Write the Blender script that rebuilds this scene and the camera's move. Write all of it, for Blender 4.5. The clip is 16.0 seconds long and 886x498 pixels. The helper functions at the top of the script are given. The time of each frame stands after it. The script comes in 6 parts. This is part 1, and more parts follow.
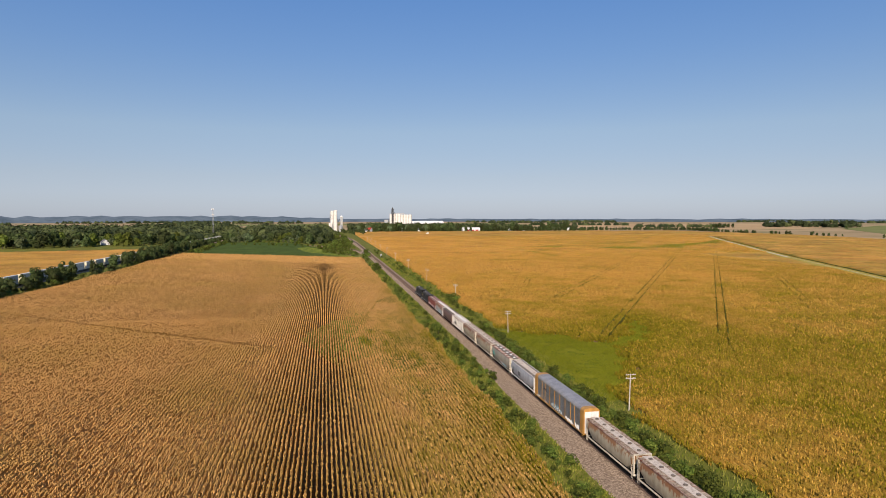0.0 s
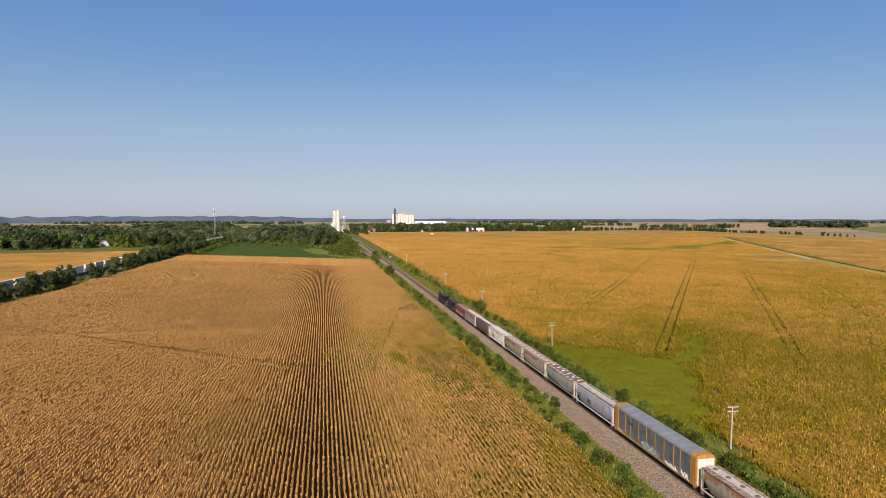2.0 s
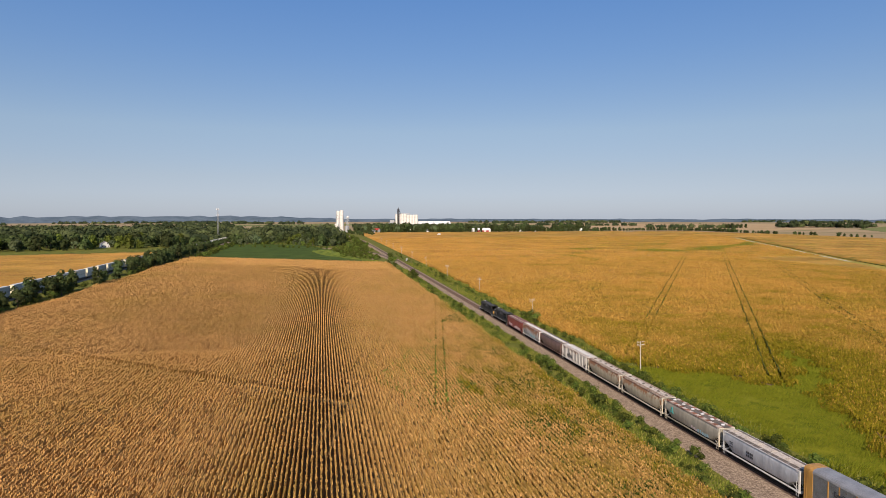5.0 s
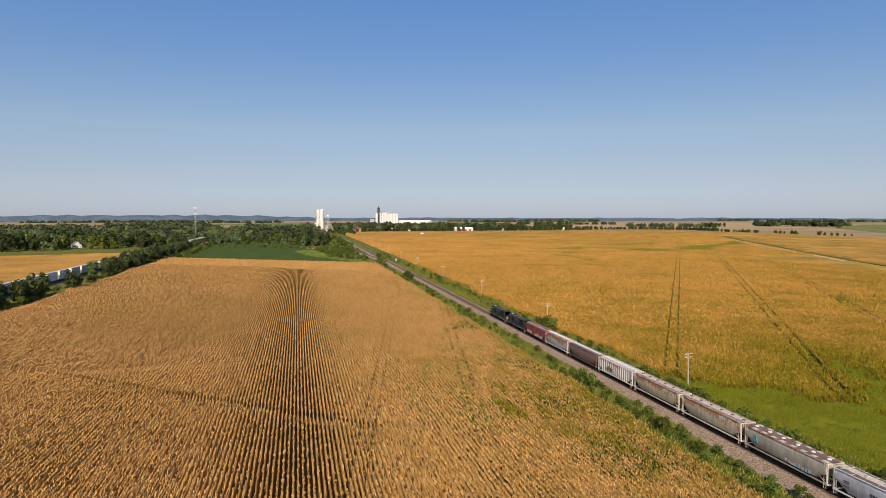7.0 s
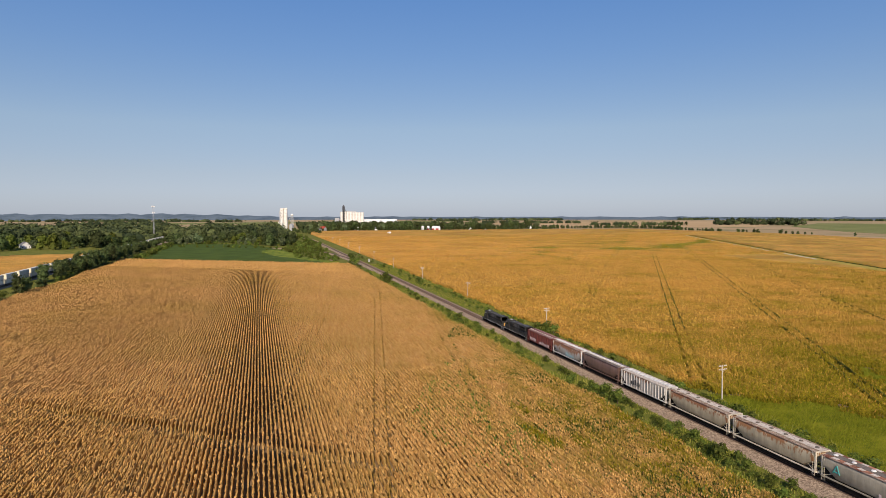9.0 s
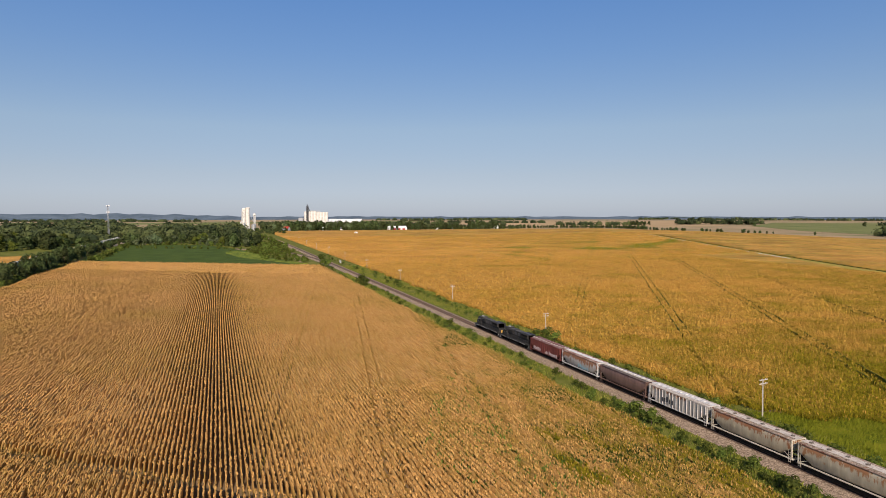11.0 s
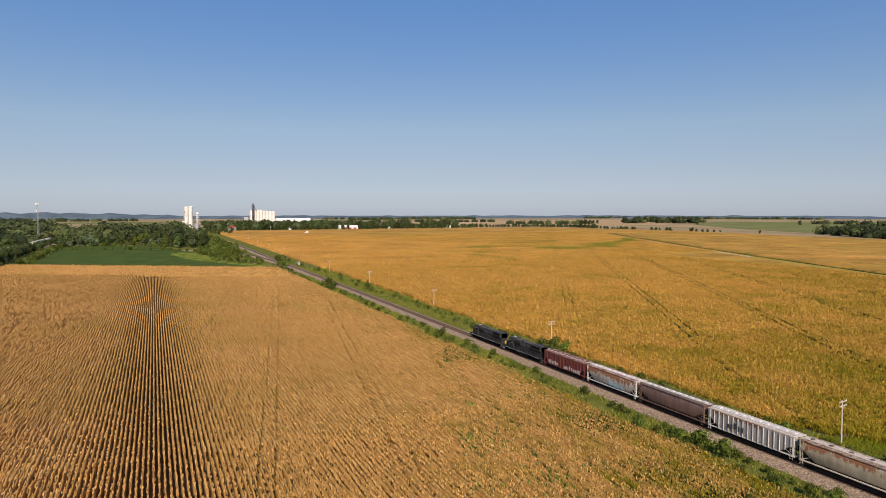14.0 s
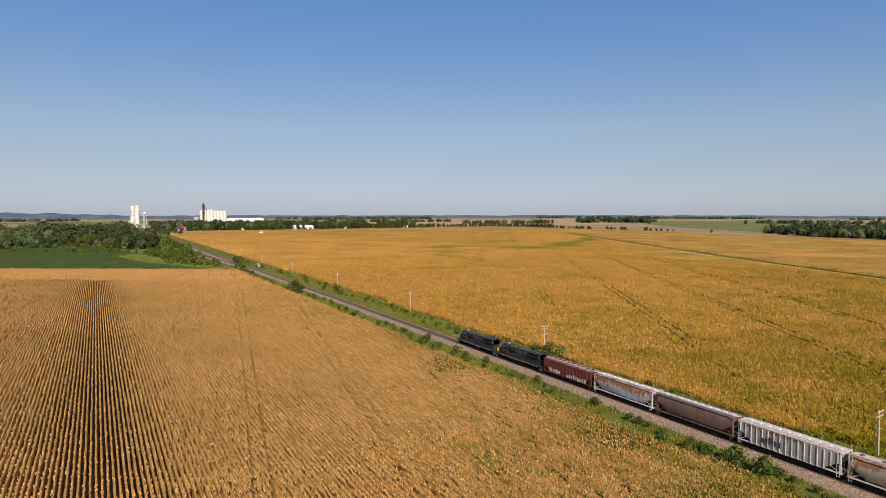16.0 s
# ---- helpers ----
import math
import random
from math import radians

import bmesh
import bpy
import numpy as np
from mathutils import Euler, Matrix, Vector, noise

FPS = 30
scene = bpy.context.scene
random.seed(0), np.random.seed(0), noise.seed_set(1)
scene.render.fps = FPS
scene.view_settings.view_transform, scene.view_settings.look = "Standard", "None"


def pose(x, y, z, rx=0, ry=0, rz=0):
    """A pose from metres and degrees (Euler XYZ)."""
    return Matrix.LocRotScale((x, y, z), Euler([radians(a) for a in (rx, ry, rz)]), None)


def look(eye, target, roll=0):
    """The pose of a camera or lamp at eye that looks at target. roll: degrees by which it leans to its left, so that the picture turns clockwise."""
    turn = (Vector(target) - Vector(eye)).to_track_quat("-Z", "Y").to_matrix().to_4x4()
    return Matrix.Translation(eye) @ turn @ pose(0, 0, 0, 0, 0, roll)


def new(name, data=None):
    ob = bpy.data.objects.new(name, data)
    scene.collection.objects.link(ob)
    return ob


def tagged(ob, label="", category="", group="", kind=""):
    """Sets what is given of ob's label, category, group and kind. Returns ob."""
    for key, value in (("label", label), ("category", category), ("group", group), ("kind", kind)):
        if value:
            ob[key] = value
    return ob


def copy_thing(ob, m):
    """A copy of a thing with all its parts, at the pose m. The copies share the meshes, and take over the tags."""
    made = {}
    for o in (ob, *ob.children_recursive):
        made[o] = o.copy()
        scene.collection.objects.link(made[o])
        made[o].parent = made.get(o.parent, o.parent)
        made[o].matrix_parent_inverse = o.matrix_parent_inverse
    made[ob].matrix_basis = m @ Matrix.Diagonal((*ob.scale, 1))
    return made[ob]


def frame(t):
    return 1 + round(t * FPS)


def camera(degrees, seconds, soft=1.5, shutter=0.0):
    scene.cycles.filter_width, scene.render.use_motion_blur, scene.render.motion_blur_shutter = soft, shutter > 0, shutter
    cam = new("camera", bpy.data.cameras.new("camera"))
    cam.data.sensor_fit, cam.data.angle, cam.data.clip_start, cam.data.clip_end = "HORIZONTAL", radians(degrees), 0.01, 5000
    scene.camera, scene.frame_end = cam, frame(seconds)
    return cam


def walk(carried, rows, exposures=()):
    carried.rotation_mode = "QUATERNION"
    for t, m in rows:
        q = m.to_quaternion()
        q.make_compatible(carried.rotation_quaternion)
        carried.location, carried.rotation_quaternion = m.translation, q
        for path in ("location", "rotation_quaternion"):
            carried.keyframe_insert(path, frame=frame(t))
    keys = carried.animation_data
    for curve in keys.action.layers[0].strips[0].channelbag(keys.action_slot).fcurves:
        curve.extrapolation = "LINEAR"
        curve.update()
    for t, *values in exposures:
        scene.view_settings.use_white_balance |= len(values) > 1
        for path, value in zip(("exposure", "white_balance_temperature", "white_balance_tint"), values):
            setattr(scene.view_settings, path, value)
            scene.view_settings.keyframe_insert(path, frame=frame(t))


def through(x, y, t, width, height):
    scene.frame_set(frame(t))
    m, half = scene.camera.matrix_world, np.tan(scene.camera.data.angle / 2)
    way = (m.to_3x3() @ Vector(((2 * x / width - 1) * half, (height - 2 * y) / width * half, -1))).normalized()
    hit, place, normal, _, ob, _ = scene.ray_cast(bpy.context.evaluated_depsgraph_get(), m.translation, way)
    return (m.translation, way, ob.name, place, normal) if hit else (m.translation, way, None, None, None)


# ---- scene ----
cam = camera(70.3, 16.0, soft=0.35)
PATH = [
    (0, (-46.821, -120.487, 40.919), (-46.415, -118.328, 40.803), -0.05),
    (0.5, (-48.882, -114.686, 41.026), (-48.476, -112.527, 40.911), -0.05),
    (1, (-50.842, -108.956, 41.16), (-50.435, -106.798, 41.044), -0.05),
    (1.5, (-52.76, -103.335, 41.304), (-52.353, -101.176, 41.188), -0.05),
    (2, (-54.776, -97.849, 41.398), (-54.367, -95.69, 41.282), -0.05),
    (2.5, (-56.963, -92.405, 41.492), (-56.555, -90.245, 41.377), -0.05),
    (3, (-59.269, -87.018, 41.569), (-58.86, -84.86, 41.454), -0.05),
    (3.5, (-61.63, -81.688, 41.617), (-61.222, -79.528, 41.502), -0.05),
    (4, (-63.959, -76.372, 41.66), (-63.552, -74.213, 41.545), -0.05),
    (6.5, (-74.911, -50.744, 41.645), (-74.445, -48.596, 41.525), -0.05),
    (7, (-76.899, -45.716, 41.637), (-76.405, -43.575, 41.517), -0.05),
    (7.5, (-78.653, -40.747, 41.61), (-78.125, -38.615, 41.489), -0.05),
    (8, (-80.225, -35.836, 41.578), (-79.666, -33.711, 41.455), -0.05),
    (8.5, (-81.627, -30.973, 41.542), (-81.041, -28.855, 41.417), -0.05),
    (9, (-82.857, -26.14, 41.493), (-82.238, -24.033, 41.369), -0.05),
    (11.5, (-87.974, -2.039, 40.999), (-87.208, 0.019, 40.873), -0.05),
    (12, (-88.992, 2.659, 40.959), (-88.203, 4.709, 40.832), -0.05),
    (12.5, (-90.02, 7.18, 40.922), (-89.203, 9.219, 40.796), -0.05),
    (13, (-91.055, 11.443, 40.865), (-90.208, 13.47, 40.739), -0.05),
    (13.5, (-92.074, 15.49, 40.801), (-91.194, 17.503, 40.676), -0.05),
    (14, (-93.075, 19.376, 40.733), (-92.159, 21.373, 40.605), -0.05),
    (14.5, (-94.053, 23.145, 40.667), (-93.101, 25.125, 40.538), -0.05),
    (15, (-95.009, 26.829, 40.633), (-94.022, 28.791, 40.505), -0.05),
    (15.5, (-95.931, 30.453, 40.6), (-94.907, 32.397, 40.471), -0.05),
    (16, (-96.822, 34.043, 40.562), (-95.761, 35.968, 40.433), -0.05),
]
walk(cam, [(t, look(eye, target, roll)) for t, eye, target, roll in PATH], [(0.0, 0.33, 6350.0, 17.0), (16.0, 0.26, 6350.0, 17.0)])

# ---------------------------------------------------------------- light
SUN_EL, SUN_AZ = 33.0, 197.0        # the sun stands behind the camera, azimuth clockwise from +y
world = bpy.data.worlds.new("sky")
scene.world = world
world.use_nodes = True
wn = world.node_tree.nodes
sky = wn.new("ShaderNodeTexSky")
sky.sky_type, sky.sun_disc = "NISHITA", False
sky.sun_elevation, sky.sun_rotation = radians(SUN_EL), radians(SUN_AZ)
sky.altitude, sky.air_density, sky.dust_density, sky.ozone_density = 200, 0.8, 0.4, 3.0
wn["Background"].inputs["Strength"].default_value = 0.256
soften = wn.new("ShaderNodeGamma")
soften.inputs["Gamma"].default_value = 0.45
world.node_tree.links.new(sky.outputs[0], soften.inputs["Color"])
richer = wn.new("ShaderNodeHueSaturation")
richer.inputs["Saturation"].default_value = 1.6
world.node_tree.links.new(soften.outputs[0], richer.inputs["Color"])
cooler = wn.new("ShaderNodeMix")
cooler.data_type, cooler.blend_type = "RGBA", "MULTIPLY"
cooler.inputs["Factor"].default_value = 1.0
# the summer haze: greyer towards the horizon, clear blue above
up, height_ = wn.new("ShaderNodeTexCoord"), wn.new("ShaderNodeSeparateXYZ")
world.node_tree.links.new(up.outputs["Generated"], height_.inputs[0])
haze = wn.new("ShaderNodeValToRGB")
for at, c in ((0.0, (0.62, 0.665, 0.79)), (0.06, (0.77, 0.725, 0.73)), (0.13, (0.88, 0.815, 0.77)), (0.24, (0.68, 0.745, 0.84)), (0.36, (0.52, 0.68, 0.88)), (1.0, (0.55, 0.68, 0.86))):
    el = haze.color_ramp.elements.new(at) if 0 < at < 1 else haze.color_ramp.elements[0 if at == 0 else -1]
    el.color = (*c, 1)
world.node_tree.links.new(height_.outputs["Z"], haze.inputs["Fac"])
world.node_tree.links.new(haze.outputs["Color"], cooler.inputs["B"])
world.node_tree.links.new(richer.outputs[0], cooler.inputs["A"])
world.node_tree.links.new(cooler.outputs["Result"], wn["Background"].inputs["Color"])
sun = new("sun", bpy.data.lights.new("sun", "SUN"))
sun.data.energy, sun.data.angle, sun.data.color = 5.0, radians(0.55), (1.0, 0.86, 0.665)
sa, se = radians(SUN_AZ), radians(SUN_EL)
sun.matrix_world = look((0, 0, 0), (-math.sin(sa) * math.cos(se), -math.cos(sa) * math.cos(se), -math.sin(se)))


# ---------------------------------------------------------------- materials
def nodes_of(m):
    m.use_nodes = True
    return m.node_tree.nodes, m.node_tree.links, m.node_tree.nodes["Principled BSDF"]


def surface(name, a, b, scale=1.0, rough=0.8, metal=0.0, bump=0.0, fine=8.0, dirt=None, dirt_amount=0.0, spread=0.0, space="Object"):
    """Two colours mixed by coarse and fine noise, with stains, relief and a shift of brightness from object to object."""
    m = bpy.data.materials.new(name)
    n, l, p = nodes_of(m)
    co = n.new("ShaderNodeTexCoord")
    t1, t2 = n.new("ShaderNodeTexNoise"), n.new("ShaderNodeTexNoise")
    t1.inputs["Scale"].default_value, t1.inputs["Detail"].default_value = scale, 4
    t2.inputs["Scale"].default_value, t2.inputs["Detail"].default_value = scale * fine, 3
    for t in (t1, t2):
        l.new(co.outputs[space], t.inputs["Vector"])
    add = n.new("ShaderNodeMath")
    add.operation = "MULTIPLY_ADD"
    l.new(t2.outputs["Fac"], add.inputs[0])
    add.inputs[1].default_value = 0.5
    l.new(t1.outputs["Fac"], add.inputs[2])
    ramp = n.new("ShaderNodeValToRGB")
    ramp.color_ramp.elements[0].position, ramp.color_ramp.elements[1].position = 0.55, 0.95
    ramp.color_ramp.elements[0].color, ramp.color_ramp.elements[1].color = (*a, 1), (*b, 1)
    l.new(add.outputs[0], ramp.inputs["Fac"])
    out = ramp.outputs["Color"]
    if dirt:
        t3, r3, mx = n.new("ShaderNodeTexNoise"), n.new("ShaderNodeValToRGB"), n.new("ShaderNodeMix")
        mx.data_type = "RGBA"
        t3.inputs["Scale"].default_value, t3.inputs["Detail"].default_value = scale * 2.3, 6
        l.new(co.outputs[space], t3.inputs["Vector"])
        r3.color_ramp.elements[0].position, r3.color_ramp.elements[1].position = 0.62 - dirt_amount * 0.3, 0.72
        l.new(t3.outputs["Fac"], r3.inputs["Fac"])
        l.new(r3.outputs["Color"], mx.inputs["Factor"])
        l.new(out, mx.inputs["A"])
        mx.inputs["B"].default_value = (*dirt, 1)
        out = mx.outputs["Result"]
    if spread:
        info, hsv, mr = n.new("ShaderNodeObjectInfo"), n.new("ShaderNodeHueSaturation"), n.new("ShaderNodeMapRange")
        mr.inputs["To Min"].default_value, mr.inputs["To Max"].default_value = 1 - spread, 1 + spread
        l.new(info.outputs["Random"], mr.inputs["Value"])
        l.new(mr.outputs["Result"], hsv.inputs["Value"])
        l.new(out, hsv.inputs["Color"])
        out = hsv.outputs["Color"]
    l.new(out, p.inputs["Base Color"])
    p.inputs["Roughness"].default_value, p.inputs["Metallic"].default_value = rough, metal
    p.inputs["Specular IOR Level"].default_value = 0.3 if rough < 0.8 else 0.05
    if bump:
        b_ = n.new("ShaderNodeBump")
        b_.inputs["Strength"].default_value, b_.inputs["Distance"].default_value = 1.0, bump
        l.new(add.outputs[0], b_.inputs["Height"])
        l.new(b_.outputs["Normal"], p.inputs["Normal"])
    return m


def leafy(name, a, b, c, spread=0.15, through=0.2):
    """Foliage: three greens mixed leaf by leaf, and plant by plant."""
    m = bpy.data.materials.new(name)
    n, l, p = nodes_of(m)
    geo, info = n.new("ShaderNodeNewGeometry"), n.new("ShaderNodeObjectInfo")
    ramp = n.new("ShaderNodeValToRGB")
    e = ramp.color_ramp.elements
    e[0].color, e[1].color = (*a, 1), (*c, 1)
    mid = e.new(0.5)
    mid.color = (*b, 1)
    l.new(geo.outputs["Random Per Island"], ramp.inputs["Fac"])
    hsv, mr, mh = n.new("ShaderNodeHueSaturation"), n.new("ShaderNodeMapRange"), n.new("ShaderNodeMapRange")
    mr.inputs["To Min"].default_value, mr.inputs["To Max"].default_value = 1 - spread, 1 + spread
    mh.inputs["To Min"].default_value, mh.inputs["To Max"].default_value = 0.485, 0.515
    l.new(info.outputs["Random"], mr.inputs["Value"])
    l.new(info.outputs["Random"], mh.inputs["Value"])
    l.new(mr.outputs["Result"], hsv.inputs["Value"])
    l.new(mh.outputs["Result"], hsv.inputs["Hue"])
    l.new(ramp.outputs["Color"], hsv.inputs["Color"])
    l.new(hsv.outputs["Color"], p.inputs["Base Color"])
    p.inputs["Roughness"].default_value = 0.75
    p.inputs["Specular IOR Level"].default_value = 0.1
    tr, mx = n.new("ShaderNodeBsdfTranslucent"), n.new("ShaderNodeMixShader")
    l.new(hsv.outputs["Color"], tr.inputs["Color"])
    mx.inputs["Fac"].default_value = through
    l.new(p.outputs[0], mx.inputs[1])
    l.new(tr.outputs[0], mx.inputs[2])
    l.new(mx.outputs[0], n["Material Output"].inputs["Surface"])
    return m


def crop(name, dry, dry_pale, green, green_pale, bumpy=False, through=0.1, grain_=0.5):
    """A crop whose mesh says with two attributes how green and how pale each leaf is."""
    m = bpy.data.materials.new(name)
    n, l, p = nodes_of(m)
    g, r = n.new("ShaderNodeAttribute"), n.new("ShaderNodeAttribute")
    g.attribute_name, r.attribute_name = "green", "pale"
    mixes = []
    for a, b in ((dry, dry_pale), (green, green_pale)):
        mx = n.new("ShaderNodeMix")
        mx.data_type = "RGBA"
        mx.inputs["A"].default_value, mx.inputs["B"].default_value = (*a, 1), (*b, 1)
        l.new(r.outputs["Fac"], mx.inputs["Factor"])
        mixes.append(mx)
    mx = n.new("ShaderNodeMix")
    mx.data_type = "RGBA"
    l.new(g.outputs["Fac"], mx.inputs["Factor"])
    l.new(mixes[0].outputs["Result"], mx.inputs["A"])
    l.new(mixes[1].outputs["Result"], mx.inputs["B"])
    out = mx.outputs["Result"]
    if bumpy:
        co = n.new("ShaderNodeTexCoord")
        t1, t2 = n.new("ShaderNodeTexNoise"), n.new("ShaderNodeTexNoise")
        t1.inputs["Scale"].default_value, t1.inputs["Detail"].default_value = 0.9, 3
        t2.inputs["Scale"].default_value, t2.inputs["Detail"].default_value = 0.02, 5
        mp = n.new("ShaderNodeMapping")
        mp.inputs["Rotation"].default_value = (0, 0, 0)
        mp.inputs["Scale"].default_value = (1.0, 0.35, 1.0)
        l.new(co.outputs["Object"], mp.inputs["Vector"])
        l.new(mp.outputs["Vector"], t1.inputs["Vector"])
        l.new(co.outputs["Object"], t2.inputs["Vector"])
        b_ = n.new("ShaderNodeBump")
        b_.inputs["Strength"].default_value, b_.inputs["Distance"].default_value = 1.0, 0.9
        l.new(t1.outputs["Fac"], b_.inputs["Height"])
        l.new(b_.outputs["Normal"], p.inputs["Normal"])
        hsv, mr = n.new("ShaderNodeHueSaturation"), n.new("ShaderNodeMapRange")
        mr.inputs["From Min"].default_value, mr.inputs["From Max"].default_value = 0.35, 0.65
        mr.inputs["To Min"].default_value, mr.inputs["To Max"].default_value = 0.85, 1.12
        # fine speckle puts the shade among far leaves into the canopy colour
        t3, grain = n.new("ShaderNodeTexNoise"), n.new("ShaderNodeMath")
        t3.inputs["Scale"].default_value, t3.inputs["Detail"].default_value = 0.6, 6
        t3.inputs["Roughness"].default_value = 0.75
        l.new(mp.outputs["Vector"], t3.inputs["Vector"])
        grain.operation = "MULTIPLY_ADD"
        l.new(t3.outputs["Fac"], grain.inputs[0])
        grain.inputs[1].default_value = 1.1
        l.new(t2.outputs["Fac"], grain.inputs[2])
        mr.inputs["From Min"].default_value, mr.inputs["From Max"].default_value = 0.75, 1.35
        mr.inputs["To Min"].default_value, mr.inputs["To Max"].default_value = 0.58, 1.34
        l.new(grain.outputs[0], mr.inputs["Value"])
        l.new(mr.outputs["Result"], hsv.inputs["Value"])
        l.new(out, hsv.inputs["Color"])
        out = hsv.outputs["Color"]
    else:
        # noise whose dark spots put the shaded gaps between leaves into the colour
        co, t1 = n.new("ShaderNodeTexCoord"), n.new("ShaderNodeTexNoise")
        t1.inputs["Scale"].default_value, t1.inputs["Detail"].default_value = 4.5, 4
        t1.inputs["Roughness"].default_value = 0.8
        l.new(co.outputs["Object"], t1.inputs["Vector"])
        hsv, mr = n.new("ShaderNodeHueSaturation"), n.new("ShaderNodeMapRange")
        mr.inputs["From Min"].default_value, mr.inputs["From Max"].default_value = 0.36, 0.64
        mr.inputs["To Min"].default_value, mr.inputs["To Max"].default_value = 1 - grain_, 1 + 0.7 * grain_
        l.new(t1.outputs["Fac"], mr.inputs["Value"])
        l.new(mr.outputs["Result"], hsv.inputs["Value"])
        l.new(out, hsv.inputs["Color"])
        out = hsv.outputs["Color"]
    l.new(out, p.inputs["Base Color"])
    p.inputs["Roughness"].default_value = 0.8
    p.inputs["Specular IOR Level"].default_value = 0.08
    if through:
        tr, ms = n.new("ShaderNodeBsdfTranslucent"), n.new("ShaderNodeMixShader")
        l.new(out, tr.inputs["Color"])
        ms.inputs["Fac"].default_value = through
        l.new(p.outputs[0], ms.inputs[1])
        l.new(tr.outputs[0], ms.inputs[2])
        l.new(ms.outputs[0], n["Material Output"].inputs["Surface"])
    return m


def rusty(name, base, base2, rust, top, low, amount, rough=0.55, metal=0.0):
    """Painted steel with vertical rust runs, thickest between the heights low and top of the car."""
    m = bpy.data.materials.new(name)
    n, l, p = nodes_of(m)
    co, sep = n.new("ShaderNodeTexCoord"), n.new("ShaderNodeSeparateXYZ")
    l.new(co.outputs["Object"], sep.inputs[0])
    mp = n.new("ShaderNodeMapping")
    mp.inputs["Scale"].default_value = (1.0, 1.0, 0.22)
    l.new(co.outputs["Object"], mp.inputs["Vector"])
    t1, t2 = n.new("ShaderNodeTexNoise"), n.new("ShaderNodeTexNoise")
    t1.inputs["Scale"].default_value, t1.inputs["Detail"].default_value = 2.4, 8
    t1.inputs["Roughness"].default_value = 0.65
    t2.inputs["Scale"].default_value, t2.inputs["Detail"].default_value = 0.5, 5
    l.new(mp.outputs["Vector"], t1.inputs["Vector"])
    l.new(co.outputs["Object"], t2.inputs["Vector"])
    mr = n.new("ShaderNodeMapRange")
    mr.inputs["From Min"].default_value, mr.inputs["From Max"].default_value = low, top
    mr.inputs["To Min"].default_value, mr.inputs["To Max"].default_value = -0.28, amount
    l.new(sep.outputs["Z"], mr.inputs["Value"])
    spots, add = n.new("ShaderNodeMath"), n.new("ShaderNodeMath")
    spots.operation = "MULTIPLY_ADD"
    l.new(t2.outputs["Fac"], spots.inputs[0])
    spots.inputs[1].default_value, spots.inputs[2].default_value = 0.9, -0.45
    both_ = n.new("ShaderNodeMath")
    l.new(t1.outputs["Fac"], both_.inputs[0])
    l.new(spots.outputs[0], both_.inputs[1])
    l.new(both_.outputs[0], add.inputs[0])
    l.new(mr.outputs["Result"], add.inputs[1])
    r1 = n.new("ShaderNodeValToRGB")
    r1.color_ramp.elements[0].position, r1.color_ramp.elements[1].position = 0.56, 0.66
    l.new(add.outputs[0], r1.inputs["Fac"])
    pa = n.new("ShaderNodeMix")
    pa.data_type = "RGBA"
    pa.inputs["A"].default_value, pa.inputs["B"].default_value = (*base, 1), (*base2, 1)
    l.new(t2.outputs["Fac"], pa.inputs["Factor"])
    cell, tone, one, grime, shade = (n.new("ShaderNodeMath"), n.new("ShaderNodeMapRange"), n.new("ShaderNodeTexWhiteNoise"), n.new("ShaderNodeMath"), n.new("ShaderNodeHueSaturation"))
    cell.operation = "SNAP"
    cell.inputs[1].default_value = 1.75
    l.new(sep.outputs["Y"], cell.inputs[0])
    one.noise_dimensions = "1D"
    l.new(cell.outputs[0], one.inputs["W"])
    t4 = n.new("ShaderNodeTexNoise")
    t4.inputs["Scale"].default_value, t4.inputs["Detail"].default_value = 1.6, 6
    l.new(mp.outputs["Vector"], t4.inputs["Vector"])
    grime.operation = "MULTIPLY_ADD"
    l.new(one.outputs["Value"], grime.inputs[0])
    grime.inputs[1].default_value = 0.22
    l.new(t4.outputs["Fac"], grime.inputs[2])
    tone.inputs["From Min"].default_value, tone.inputs["From Max"].default_value = 0.35, 0.85
    tone.inputs["To Min"].default_value, tone.inputs["To Max"].default_value = 0.66, 1.1
    l.new(grime.outputs[0], tone.inputs["Value"])
    l.new(tone.outputs["Result"], shade.inputs["Value"])
    l.new(pa.outputs["Result"], shade.inputs["Color"])
    mx = n.new("ShaderNodeMix")
    mx.data_type = "RGBA"
    l.new(r1.outputs["Color"], mx.inputs["Factor"])
    l.new(shade.outputs["Color"], mx.inputs["A"])
    mx.inputs["B"].default_value = (*rust, 1)
    l.new(mx.outputs["Result"], p.inputs["Base Color"])
    p.inputs["Roughness"].default_value, p.inputs["Metallic"].default_value = rough, metal
    b_ = n.new("ShaderNodeBump")
    b_.inputs["Strength"].default_value, b_.inputs["Distance"].default_value = 0.3, 0.03
    l.new(t1.outputs["Fac"], b_.inputs["Height"])
    l.new(b_.outputs["Normal"], p.inputs["Normal"])
    return m


def plain(name, c, rough=0.6, metal=0.0, spread=0.0):
    return surface(name, [v * 0.88 for v in c], [min(v * 1.1, 1) for v in c], 1.2, rough, metal, spread=spread)


